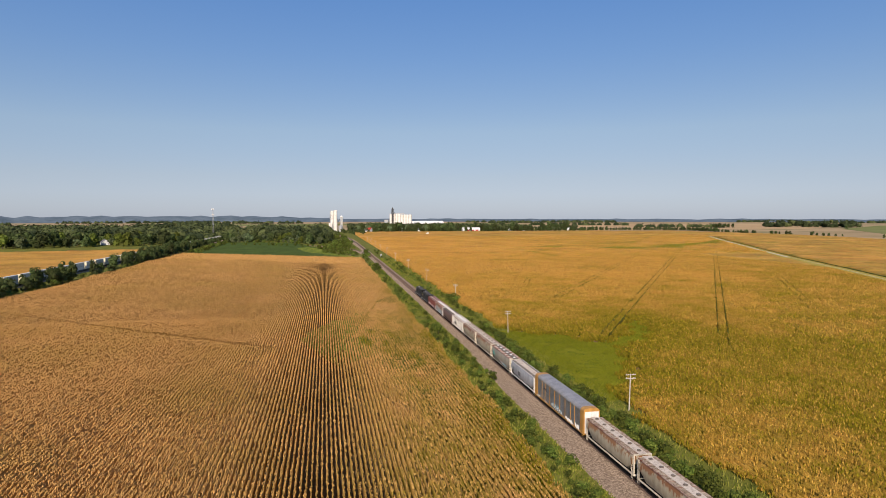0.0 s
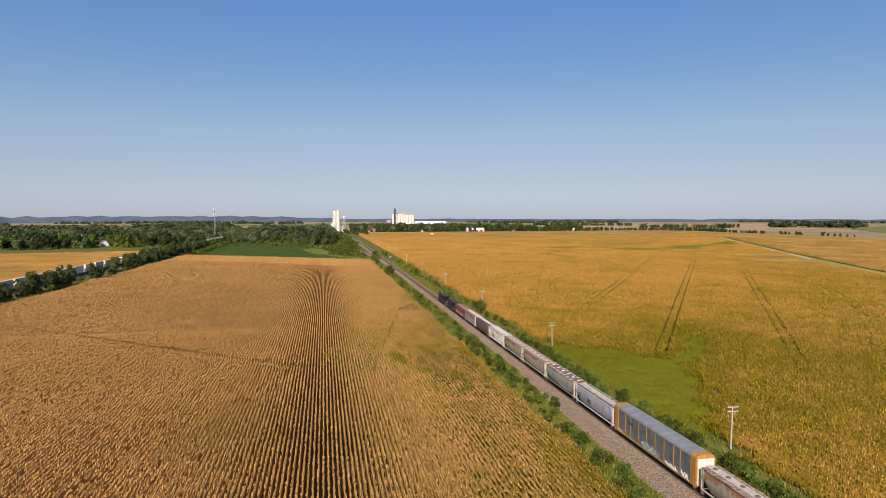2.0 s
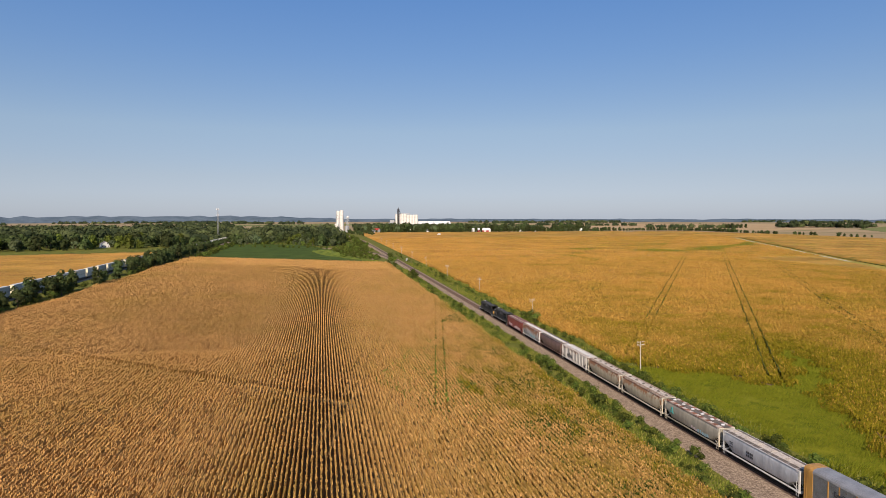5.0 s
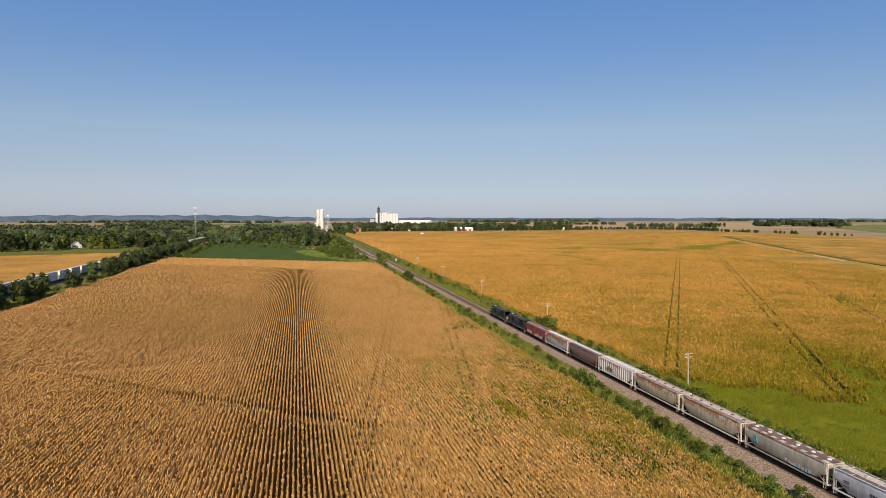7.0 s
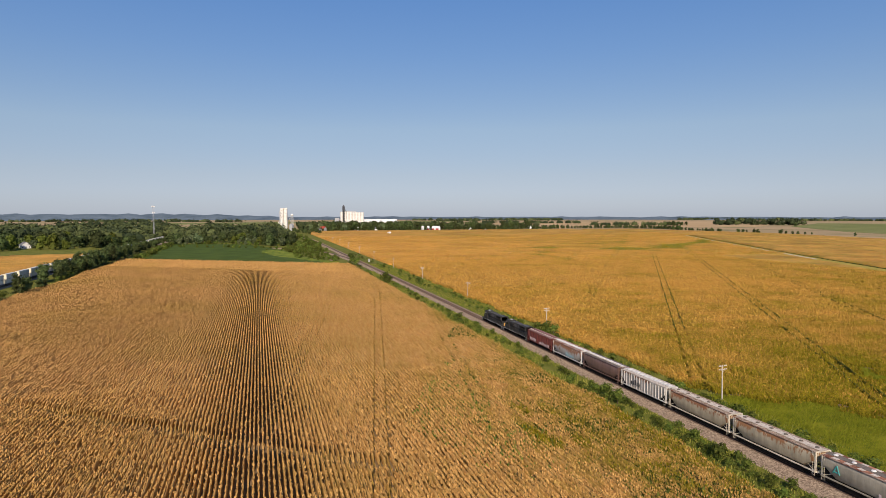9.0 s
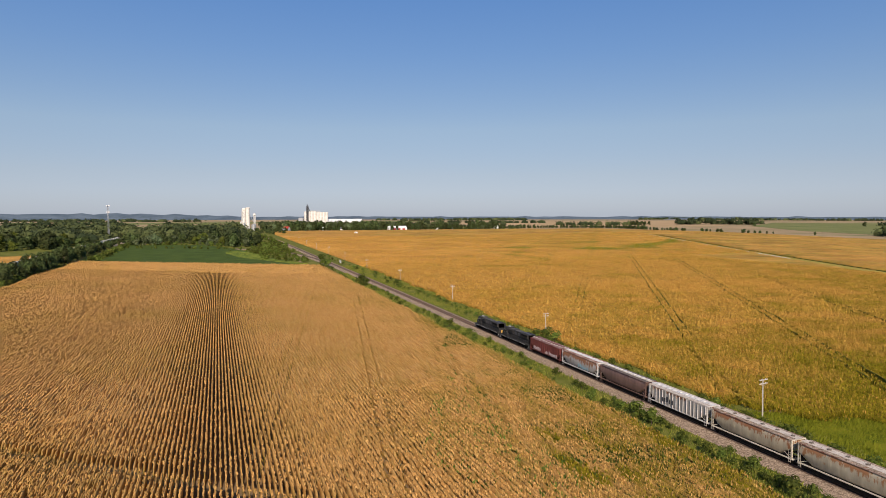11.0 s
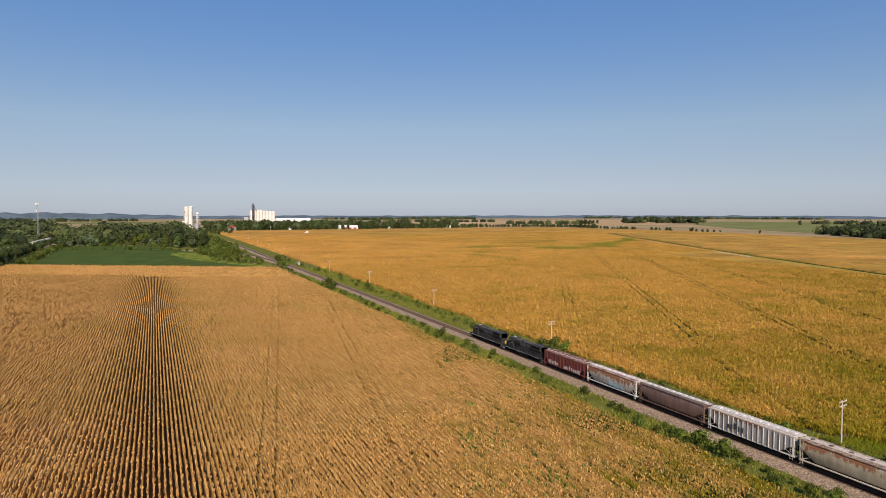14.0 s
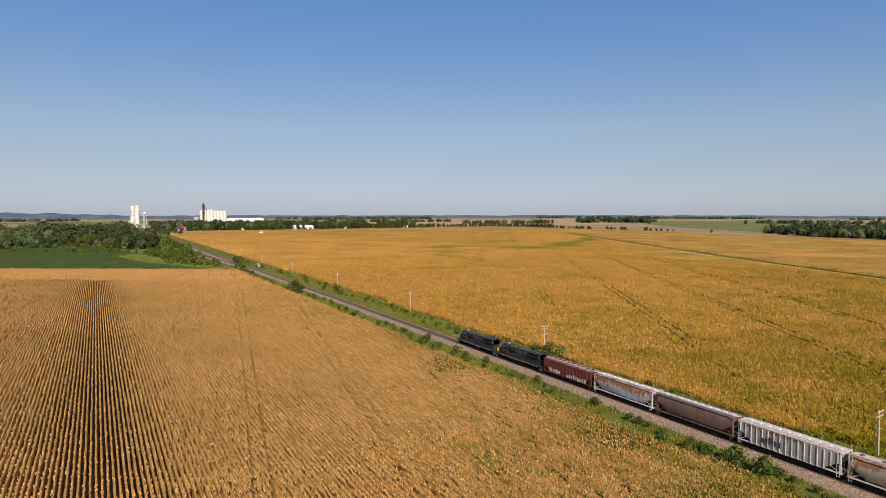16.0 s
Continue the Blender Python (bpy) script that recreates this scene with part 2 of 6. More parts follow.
M_SOIL = surface("field_soil", (0.126, 0.084, 0.042), (0.227, 0.155, 0.0823), 0.05, 0.95, bump=0.05, fine=30)
M_PLAIN = surface("far_farmland", (0.252, 0.193, 0.101), (0.37, 0.269, 0.151), 0.004, 0.95, fine=6, dirt=(0.134, 0.151, 0.0588), dirt_amount=0.25)
M_GRASS = surface("grass", (0.0798, 0.0966, 0.0134), (0.185, 0.176, 0.0378), 0.12, 0.9, bump=0.15, fine=25)
M_GRASS_LUSH = surface("lush_grass", (0.105, 0.122, 0.005), (0.225, 0.212, 0.015), 0.16, 0.9, bump=0.1, fine=18, dirt=(0.0714, 0.0907, 0.00504), dirt_amount=0.4)
M_TRACK_GAPS = surface("dark_track_gaps", (0.0714, 0.0714, 0.0101), (0.126, 0.122, 0.0185), 0.6, 0.9, fine=8)
M_BALLAST = surface("ballast", (0.136, 0.095, 0.064), (0.475, 0.365, 0.258), 3.0, 0.95, bump=0.15, fine=3, dirt=(0.109, 0.0756, 0.0588), dirt_amount=0.3)
M_STAINED = surface("oil_stained_ballast", (0.084, 0.0588, 0.042), (0.168, 0.118, 0.084), 2.0, 0.95, bump=0.08, fine=4)
M_YARD = surface("pale_sandy_gravel", (0.353, 0.277, 0.193), (0.47, 0.378, 0.277), 0.1, 0.95, fine=12)
M_RAIL = surface("rail_steel", (0.0504, 0.0294, 0.021), (0.0924, 0.0546, 0.0378), 2, 0.6, 0.3)
M_TIE = surface("tie_timber", (0.084, 0.0546, 0.0403), (0.16, 0.109, 0.0798), 4, 0.9, spread=0.3)
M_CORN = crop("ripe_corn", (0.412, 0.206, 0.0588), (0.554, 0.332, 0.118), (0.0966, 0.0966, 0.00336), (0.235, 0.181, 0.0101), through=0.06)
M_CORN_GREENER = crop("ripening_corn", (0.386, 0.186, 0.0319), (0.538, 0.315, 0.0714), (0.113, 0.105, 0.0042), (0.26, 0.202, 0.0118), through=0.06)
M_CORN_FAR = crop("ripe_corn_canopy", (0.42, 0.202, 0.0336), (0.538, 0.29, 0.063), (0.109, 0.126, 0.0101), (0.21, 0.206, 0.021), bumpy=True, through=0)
M_SOY = surface("soy_leaves", (0.042, 0.0672, 0.00924), (0.0714, 0.102, 0.016), 0.06, 0.8, bump=0.2, fine=25)
M_WEEDS = surface("yellow_green_weeds", (0.063, 0.101, 0.0151), (0.227, 0.252, 0.0336), 0.14, 0.9, bump=0.3, fine=12)
M_VERGE = surface("pale_verge_grass", (0.252, 0.21, 0.0378), (0.37, 0.294, 0.0672), 0.1, 0.95, bump=0.2, fine=15)
M_LEAF = leafy("tree_leaves", (0.0319, 0.047, 0.0134), (0.0554, 0.0756, 0.0227), (0.0882, 0.109, 0.0378), 0.4)
M_LEAF_DARK = leafy("dark_tree_leaves", (0.0235, 0.0353, 0.0101), (0.0386, 0.0538, 0.0168), (0.063, 0.0798, 0.0252), 0.35)
M_LEAF_FRESH = leafy("fresh_tree_leaves", (0.0521, 0.0714, 0.0101), (0.0882, 0.113, 0.0168), (0.134, 0.155, 0.0269), 0.35)
M_LEAF_PALE = leafy("pale_tree_leaves", (0.063, 0.0882, 0.0378), (0.101, 0.13, 0.0571), (0.151, 0.181, 0.084), 0.35)
M_SHRUB = leafy("shrub_leaves", (0.0403, 0.0588, 0.0101), (0.0798, 0.108, 0.0168), (0.143, 0.164, 0.0294), 0.4)
M_WOODS = crop("wood_leaves", (0.0252, 0.037, 0.016), (0.0437, 0.0588, 0.0252), (0.084, 0.105, 0.0336), (0.143, 0.164, 0.063), through=0.12, grain_=0.25)
M_BLADE = leafy("grass_blades", (0.084, 0.109, 0.0118), (0.16, 0.181, 0.0218), (0.302, 0.269, 0.063), 0.1, 0.3)
M_MEADOW = leafy("meadow_blades", (0.142, 0.16, 0.0085), (0.18, 0.192, 0.011), (0.225, 0.22, 0.017), 0.1, 0.4)
M_BARK = surface("bark", (0.0588, 0.0462, 0.0336), (0.118, 0.0924, 0.0714), 3, 0.95, bump=0.05)
M_POLE = surface("weathered_pole_timber", (0.378, 0.336, 0.277), (0.521, 0.479, 0.42), 3, 0.85)
M_GLASS_WHITE = plain("porcelain", (0.588, 0.588, 0.571), 0.25)
# the bluish tone is distance haze put into the hills' colour
M_HILL = surface("hazed_far_hills", (0.0714, 0.101, 0.126), (0.126, 0.164, 0.197), 0.01, 1.0, fine=5)
M_ROAD = surface("white_gravel", (0.42, 0.386, 0.302), (0.554, 0.504, 0.403), 0.3, 0.95, fine=10)
M_CONCRETE = surface("white_concrete", (0.571, 0.554, 0.512), (0.714, 0.697, 0.655), 0.12, 0.85, dirt=(0.462, 0.437, 0.386), dirt_amount=0.3)
M_STEEL = surface("galvanised_steel", (0.336, 0.344, 0.353), (0.504, 0.512, 0.521), 0.8, 0.45, 0.5)
M_DARKSTEEL = surface("dark_steel", (0.042, 0.042, 0.0462), (0.101, 0.101, 0.105), 1, 0.6, 0.3)
M_BLACK = surface("sooty_black_paint", (0.0118, 0.0118, 0.0118), (0.0286, 0.0277, 0.026), 1.1, 0.75, dirt=(0.0588, 0.0504, 0.042), dirt_amount=0.35)
M_ROOFSUN = surface("sunlit_roof_steel", (0.0504, 0.0487, 0.0462), (0.126, 0.122, 0.113), 1.4, 0.8, fine=5)
M_UNDER = surface("grimy_underframe", (0.0101, 0.00924, 0.0084), (0.0252, 0.0218, 0.0185), 1.5, 0.9)
M_WINDOW = plain("dark_window_glass", (0.0168, 0.021, 0.0252), 0.1)
M_WHITE = plain("white_paint", (0.655, 0.647, 0.622), 0.5)
M_YELLOW = plain("safety_yellow_paint", (0.605, 0.353, 0.0672), 0.5)


# ---------------------------------------------------------------- tools
def box(bm, x, y, z, sx, sy, sz, m=None):
    """A block centred on x, y, standing from z upward."""
    t = Matrix.Translation((x, y, z + sz / 2)) @ Matrix.Diagonal((sx, sy, sz, 1))
    bmesh.ops.create_cube(bm, size=1, matrix=(m @ t) if m else t)


def rod(bm, a, b, r, seg=6, r2=None):
    a, b = Vector(a), Vector(b)
    d = b - a
    t = Matrix.Translation((a + b) / 2) @ d.to_track_quat("Z", "Y").to_matrix().to_4x4()
    bmesh.ops.create_cone(bm, cap_ends=True, segments=seg, radius1=r, radius2=r if r2 is None else r2, depth=d.length, matrix=t)


def loft(bm, sections, closed=True, caps=True):
    """Skin a row of sections, each a list of (x, y, z)."""
    rings = [[bm.verts.new(p) for p in s] for s in sections]
    k = len(rings[0])
    for a, b in zip(rings, rings[1:]):
        for i in range(k if closed else k - 1):
            bm.faces.new((a[i], a[(i + 1) % k], b[(i + 1) % k], b[i]))
    if caps:
        bm.faces.new(rings[0][::-1])
        bm.faces.new(rings[-1])
    bmesh.ops.recalc_face_normals(bm, faces=bm.faces)


def part(name, bm, material, parent=None, label="", smooth=False):
    me = bpy.data.meshes.new(name)
    bm.to_mesh(me)
    bm.free()
    me.materials.append(material)
    if smooth:
        me.shade_smooth()
        me.set_sharp_from_angle(angle=radians(38))
    ob = new(name, me)
    if parent:
        ob.parent = parent
    return tagged(ob, label) if label else ob


def shared(name, me, parent, m):
    ob = new(name, me)
    ob.parent = parent
    ob.matrix_basis = m
    return ob


def thing(name, label, category, m=None, group="", kind=""):
    ob = new(name)
    ob.empty_display_size = 0.5
    if m:
        ob.matrix_basis = m
    return tagged(ob, label, category, group, kind)


def np_mesh(name, verts, faces, material, **attrs):
    """A mesh from arrays; the faces all have the same number of corners."""
    me = bpy.data.meshes.new(name)
    k = faces.shape[1]
    me.vertices.add(len(verts))
    me.vertices.foreach_set("co", verts.astype(np.float32).ravel())
    me.loops.add(faces.size)
    me.loops.foreach_set("vertex_index", faces.astype(np.int32).ravel())
    me.polygons.add(len(faces))
    me.polygons.foreach_set("loop_start", np.arange(0, faces.size, k, dtype=np.int32))
    me.update(calc_edges=True)
    for key, values in attrs.items():
        a = me.attributes.new(key, "FLOAT", "POINT")
        a.data.foreach_set("value", values.astype(np.float32))
    me.materials.append(material)
    return me


rng = np.random.default_rng(7)
WAVES = [(rng.uniform(0, 6.28), rng.uniform(0, 6.28), rng.uniform(0.6, 1.7)) for _ in range(14)]


def cloudy(x, y, size):
    """Smooth noise about 0, over the plan, with spots about size metres wide."""
    v = 0
    for a, ph, f in WAVES:
        v = v + np.sin((x * np.cos(a) + y * np.sin(a)) * f * 2.2 / size + ph + 1.3 * np.sin((x * np.sin(a * 2) + y * np.cos(a * 3)) * 1.1 / size + a))
    return v / 5.0


def inside(x, y, poly):
    hit = np.zeros(np.shape(x), bool)
    for (x0, y0), (x1, y1) in zip(poly, poly[1:] + poly[:1]):
        if y0 != y1:
            hit ^= ((y0 > y) != (y1 > y)) & (x < (x1 - x0) * (y - y0) / (y1 - y0) + x0)
    return hit


def ragged(poly, step, amount, seed):
    """The outline of a patch, broken up as weeds grow."""
    r, out = random.Random(seed), []
    for (x0, y0), (x1, y1) in zip(poly, poly[1:] + poly[:1]):
        n = max(1, int(math.hypot(x1 - x0, y1 - y0) / step))
        for i in range(n):
            k = i / n
            out.append((x0 + (x1 - x0) * k + r.uniform(-amount, amount) * 0.5, y0 + (y1 - y0) * k + r.uniform(-amount, amount)))
    return out


def sheet(name, poly, z, material, label, category, base=None, kind="structure"):
    """A flat piece of land with an edge down to the ground."""
    bm = bmesh.new()
    top = bm.faces.new([bm.verts.new((x, y, z)) for x, y in poly])
    if top.normal.z < 0 or top.calc_area() == 0:
        top.normal_flip()
    bmesh.ops.recalc_face_normals(bm, faces=[top])
    top.normal_update()
    if top.normal.z < 0:
        top.normal_flip()
    r = bmesh.ops.extrude_face_region(bm, geom=[top])
    low = [v for v in r["geom"] if isinstance(v, bmesh.types.BMVert)]
    for v in low:
        v.co.z = z if base is None else z
    for v in top.verts:
        v.co.z = 0.0 if base is None else base
    bmesh.ops.recalc_face_normals(bm, faces=bm.faces)
    return tagged(part(name, bm, material), label, category, kind=kind)


# ---------------------------------------------------------------- the lie of the land
GROUND = np_mesh("ground", np.array([(-4700, -2500, 0), (5300, -2500, 0), (5300, 5200, 0), (-4700, 5200, 0)]), np.array([[0, 1, 2, 3]]), M_PLAIN)
tagged(new("ground", GROUND), "flat tan and green farmland reaching the horizon", "ground", kind="structure")

ROAD = [(150, -90), (245, 95), (299, 210), (344, 303), (396, 414), (455, 532), (527, 672), (610, 835), (690, 985)]
PATCH = [(14, 92), (20, 88), (26, 83), (33, 78), (38, 66), (46, 69), (56, 78), (66, 101), (72, 103), (63, 77), (52, 64), (40, 56), (38.5, 50), (34, 38), (30, 30), (23, 20), (17, 10), (14, 8)]
FAR_L = lambda x: 485 - 0.60 * (x + 20)          # far edge of the near corn field
HEAD_L = lambda x: FAR_L(x) - 72                 # where the cross rows of its headland begin
ROW = 0.762
RD = (math.sin(radians(33.4)), math.cos(radians(33.4)))   # run of the wheel tracks in the field beyond the railway


def road_x(y):
    return np.interp(y, [p[1] for p in ROAD], [p[0] for p in ROAD])


def from_patch(x, y):
    """How far a place lies from the edge of the grass hollow, in metres."""
    d = np.full(np.shape(x), 1e3)
    for (x0, y0), (x1, y1) in zip(PATCH, PATCH[1:] + PATCH[:1]):
        k = np.clip(((x - x0) * (x1 - x0) + (y - y0) * (y1 - y0)) / ((x1 - x0) ** 2 + (y1 - y0) ** 2), 0, 1)
        d = np.minimum(d, np.hypot(x - x0 - k * (x1 - x0), y - y0 - k * (y1 - y0)))
    return d


def shorter(x, y):
    """The corn stands lower where it meets the grass hollow and the railway's verge."""
    d = np.minimum(from_patch(x, y), np.abs(x - 15.5) * 1.5)
    return 0.62 + 0.38 * np.clip(d / 7 + 0.15 * cloudy(x, y, 5), 0, 1)


def green_left(x, y):
    g = 0.10 + 0.10 * cloudy(x, y, 60) + 0.10 * cloudy(x + 90, y, 18)
    g += 0.5 * np.exp(-((x + 13) / 3.5) ** 2) * (0.6 + 0.5 * cloudy(x, y, 14)) * (y < 240)
    weedy = np.clip(0.3 + 2.2 * cloudy(x + 5, 0.35 * y, 2.2), 0, 1.6)
    g += 0.8 * weedy * np.exp(-(((x + 31) / 4.5) ** 2 + ((y - 80) / 13) ** 2))
    g += 0.3 * weedy * np.exp(-(((x + 23) / 5) ** 2 + ((y - 42) / 22) ** 2))
    g += 0.16 * np.exp(-((x + 18) / 30) ** 2) * np.clip((160 - y) / 60, 0, 1) * (1 + 1.2 * cloudy(x, y, 3))
    g += 0.1 * np.exp(-((x + 19) / 9) ** 2) * np.clip((220 - y) / 120, 0, 1) * (0.8 + 0.6 * cloudy(x, y, 6))
    g += 0.16 * weedy * np.exp(-((x + 30) / 26) ** 2 - ((y - 105) / 55) ** 2) + 0.3 * wheel_tracks_left(x, y)
    return np.clip(g, 0, 1)


def green_right(x, y):
    g = 0.26 + 0.12 * cloudy(x, y, 70) + 0.16 * np.clip(1 - (y - 60) / 220, 0, 1) + 0.13 * cloudy(x + 0.6 * y, 3 * (y - 0.5 * x), 22) + 0.16 * cloudy(x, y, 6) + 0.13 * cloudy(x + 50, 0.7 * y, 15)
    g += 0.08 * np.clip(1 - (y - 20) / 190, 0, 1) * np.clip((x - 26) / 40, 0, 1)
    g -= 0.26 * np.clip((y - 120) / 200, 0, 1)
    g += 0.26 * np.clip((75 - y) / 60, 0, 1)
    g += 0.24 * np.clip((x - 80) / 200, 0, 1)
    g += 0.05 * np.clip((x - 30) / 20, 0, 1) * np.clip(1 - (y - 20) / 80, 0, 1)
    g -= 0.25 * np.exp(-((x - 18) / 6) ** 2)
    for cx, cy, rx, ry, k in ((238, 640, 22, 15, 1.0), (311, 594, 24, 24, 1.3), (62, 80, 10, 22, 0.5), (150, 330, 30, 18, 0.3), (80, 300, 8, 45, 0.3),
                              (175, 520, 6, 40, 0.5), (200, 195, 50, 14, 0.25), (360, 715, 30, 9, 0.8), (390, 745, 28, 9, 0.8), (200, 560, 10, 20, 0.6), (120, 420, 26, 10, 0.5)):
        g += k * np.exp(-((x - cx) / rx) ** 2 - ((y - cy) / ry) ** 2)
    g += 0.4 * wheel_tracks_right(x, y) * (x > 15)
    d = from_patch(x, y)
    g += 0.9 * np.exp(-d / 2.5) + 0.45 * np.exp(-(d / 16) ** 2) * (0.6 + 0.6 * cloudy(x, y, 8))
    # a grassed hollow that winds up to the gravel road
    for (x0, y0), (x1, y1), w in (((372, 600), (420, 650), 16), ((420, 650), (500, 700), 10), ((500, 700), (560, 770), 8)):
        s = np.clip(((x - x0) * (x1 - x0) + (y - y0) * (y1 - y0)) / ((x1 - x0) ** 2 + (y1 - y0) ** 2), 0, 1)
        g += 1.2 * np.exp(-((x - x0 - s * (x1 - x0)) ** 2 + (y - y0 - s * (y1 - y0)) ** 2) / w ** 2)
    return np.clip(g, 0, 1)


def wheel_tracks_left(x, y):
    """Where a sprayer pressed the corn down on its way."""
    cut = np.zeros(np.shape(x), bool)
    for k, y0, y1 in ((0, 70, 352), (1, 40, 290), (2, 60, 235), (-1, 250, 420)):
        c = -77 + 22 * k + 0.18 * (y - 124)
        cut |= (np.abs(np.abs(x - c) - 1.3) < 0.16) & (y > y0) & (y < y1)
    cut |= (np.abs(y - 159.5 + 0.79 * (x + 175)) < 1.25) & (x < -62)
    return cut


LOOPS = [[(62, 212), (76, 250), (98, 292), (132, 340)], [(100, 440), (88, 360), (72, 345)]]


def wheel_tracks_right(x, y):
    q = x * RD[1] - y * RD[0] - 0.0065 * (y - 160)
    s = (q + 3 + 18.3) % 36.6 - 18.3
    cut = (np.abs(np.abs(s) - 1.55) < 0.36) & (y > 66)
    for line in LOOPS:
        for (x0, y0), (x1, y1) in zip(line, line[1:]):
            k = np.clip(((x - x0) * (x1 - x0) + (y - y0) * (y1 - y0)) / ((x1 - x0) ** 2 + (y1 - y0) ** 2), 0, 1)
            d = np.hypot(x - x0 - k * (x1 - x0), y - y0 - k * (y1 - y0))
            cut |= (np.abs(d - 1.4) < 0.4)
    return cut


def field_left(x, y):
    ragged = 0.45 * np.sin(y * 0.21) + 0.45 * np.sin(y * 0.083 + 1)
    return (x < -12.3 + ragged) & (x > -198 + 2 * np.sin(y * 0.05)) & (y < FAR_L(x)) & (y > -75)


def field_right(x, y):
    ragged = 0.7 * np.sin(y * 0.3) + 0.8 * np.sin(y * 0.11)
    ok = (x > 15.0 + ragged + 3.0 * np.clip((y - 200) / 300, 0, 1)) & (x < road_x(y) - 10) & (y > -70) & ((x > 17) | (y < -4) | (y > 96))
    return ok & ~inside(x + 1.8 * np.sin(y * 0.55) + 1.3 * np.sin(y * 1.7 + x), y + 1.8 * np.sin(x * 0.6) + 1.3 * np.sin(x * 1.6 + y), PATCH)


def corn(name, across, along, origin, axis, per_m, keep, field, green, label, leaf=1.0, press=None, step=3.0, wide=(0.06, 0.24), material=None, closed=0.0, height=None, clump=0.9, tuft=1.0):
    """Rows of standing corn: a thin wall of stalks for each row, and a cloud of bent leaves round it."""
    ax, ay = axis
    q = np.arange(across[0], across[1], ROW)
    s = np.arange(along[0], along[1], step)
    Q, S = np.meshgrid(q, s, indexing="ij")
    X = origin[0] + Q * ay + S * ax
    Y = origin[1] - Q * ax + S * ay
    ok = keep(X, Y)
    for dx, dy in ((0.9, 0), (-0.9, 0), (0, 0.9), (0, -0.9)):
        ok &= field(X + dx, Y + dy)
    seg = ok[:, :-1] & ok[:, 1:]
    used = np.zeros_like(ok)
    used[:, :-1] |= seg
    used[:, 1:] |= seg
    idx = np.cumsum(used.ravel()).reshape(used.shape) - 1
    x, y = X[used], Y[used]
    k = len(x)
    wob = rng.normal(0, 0.016, k)
    x, y = x + wob * ay, y - wob * ax
    flat_ = np.where(press(x, y), 0.1 if press is wheel_tracks_right else 0.3, 1) if press else 1.0
    flat_ = flat_ * height(x, y) if height else flat_
    # the thicket of stalks, lower than the upright leaves and tassels that stand out of it
    top = (rng.uniform(1.1 + 0.2 * closed, 1.55 + 0.2 * closed, k) + 0.1 * cloudy(x, y, 9)) * flat_
    w1, w2 = rng.uniform(*wide, k), rng.uniform(*wide, k)
    v = np.empty((k, 4, 3))
    for i, (u, z) in enumerate(((-w1 - 0.02, 0.03 + 0 * x), (-w1, top - rng.uniform(0, 0.3, k) * flat_), (w2, top - rng.uniform(0, 0.3, k) * flat_), (w2 + 0.02, 0.03 + 0 * x))):
        v[:, i] = np.stack([x + u * ay, y - u * ax, z], 1)
    a, b = idx[:, :-1][seg] * 4, idx[:, 1:][seg] * 4
    f = np.concatenate([np.stack([a + i, b + i, b + i + 1, a + i + 1], 1) for i in range(3)])
    g = np.clip(green(x, y) + rng.normal(0, 0.1, k), 0, 1)
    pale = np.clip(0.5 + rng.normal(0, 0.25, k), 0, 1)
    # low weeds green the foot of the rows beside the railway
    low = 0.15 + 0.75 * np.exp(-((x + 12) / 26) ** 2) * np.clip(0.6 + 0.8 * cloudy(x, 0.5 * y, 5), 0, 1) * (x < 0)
    # every row's foot is also darkened, with the furrow's shade put into its colour
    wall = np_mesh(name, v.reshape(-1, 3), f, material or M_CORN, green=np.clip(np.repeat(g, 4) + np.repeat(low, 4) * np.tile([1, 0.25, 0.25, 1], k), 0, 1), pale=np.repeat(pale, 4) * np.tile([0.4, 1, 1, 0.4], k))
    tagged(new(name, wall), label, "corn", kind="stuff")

    pitch = 1.0 / per_m
    s = np.arange(along[0], along[1], pitch)
    Q, S = np.meshgrid(q, s, indexing="ij")
    X, Y = origin[0] + Q * ay + S * ax, origin[1] - Q * ax + S * ay
    ok = keep(X, Y)
    if press:
        ok &= ~press(X, Y)
    # plants stand in uneven clumps, with gaps where some came up poorly
    vigour = rng.random((len(q), int((along[1] - along[0]) / clump) + 2))[np.arange(len(q))[:, None], ((S - along[0]) / clump + rng.random(len(q))[:, None]).astype(int)]
    ok &= (vigour > (0.3 if tuft == 1.0 else 0.16)) | (rng.random(X.shape) < 0.25)
    X, Y, vigour = X[ok], Y[ok], vigour[ok]
    rim = ~(field(X + 1.3, Y) & field(X - 1.3, Y) & field(X, Y + 1.3) & field(X, Y - 1.3))
    more = np.flatnonzero(rim).repeat(2)
    X, Y, vigour = np.concatenate([X, X[more]]), np.concatenate([Y, Y[more]]), np.concatenate([vigour, vigour[more]])
    rim = np.concatenate([rim, np.ones(len(more), bool)])
    k = len(X)
    along_, out = rng.uniform(-0.6, 0.6, k) * pitch, np.clip(rng.normal(0, 0.045 if tuft == 1.0 else 0.075, k), -0.16, 0.16)
    X, Y = X + along_ * ax + out * ay, Y + along_ * ay - out * ax
    high = (1.72 + (0.38 + 0.22 * (tuft == 1.0)) * vigour + 0.12 * cloudy(X, Y, 9) + rng.normal(0, 0.07, k)) * (height(X, Y) if height else 1.0)
    L, wd = rng.uniform(0.2, 0.36, k) * leaf * tuft, rng.uniform(0.07, 0.12, k) * leaf
    Z = np.where(rim, rng.uniform(0.2, 0.85, k) * high, high - (0.45 if tuft == 1.0 else 0.15) * rng.random(k) ** 1.5 - np.maximum(L - 0.35, 0))
    az, tilt = rng.uniform(0, 2 * math.pi, k), rng.uniform(1.0, 1.5, k)
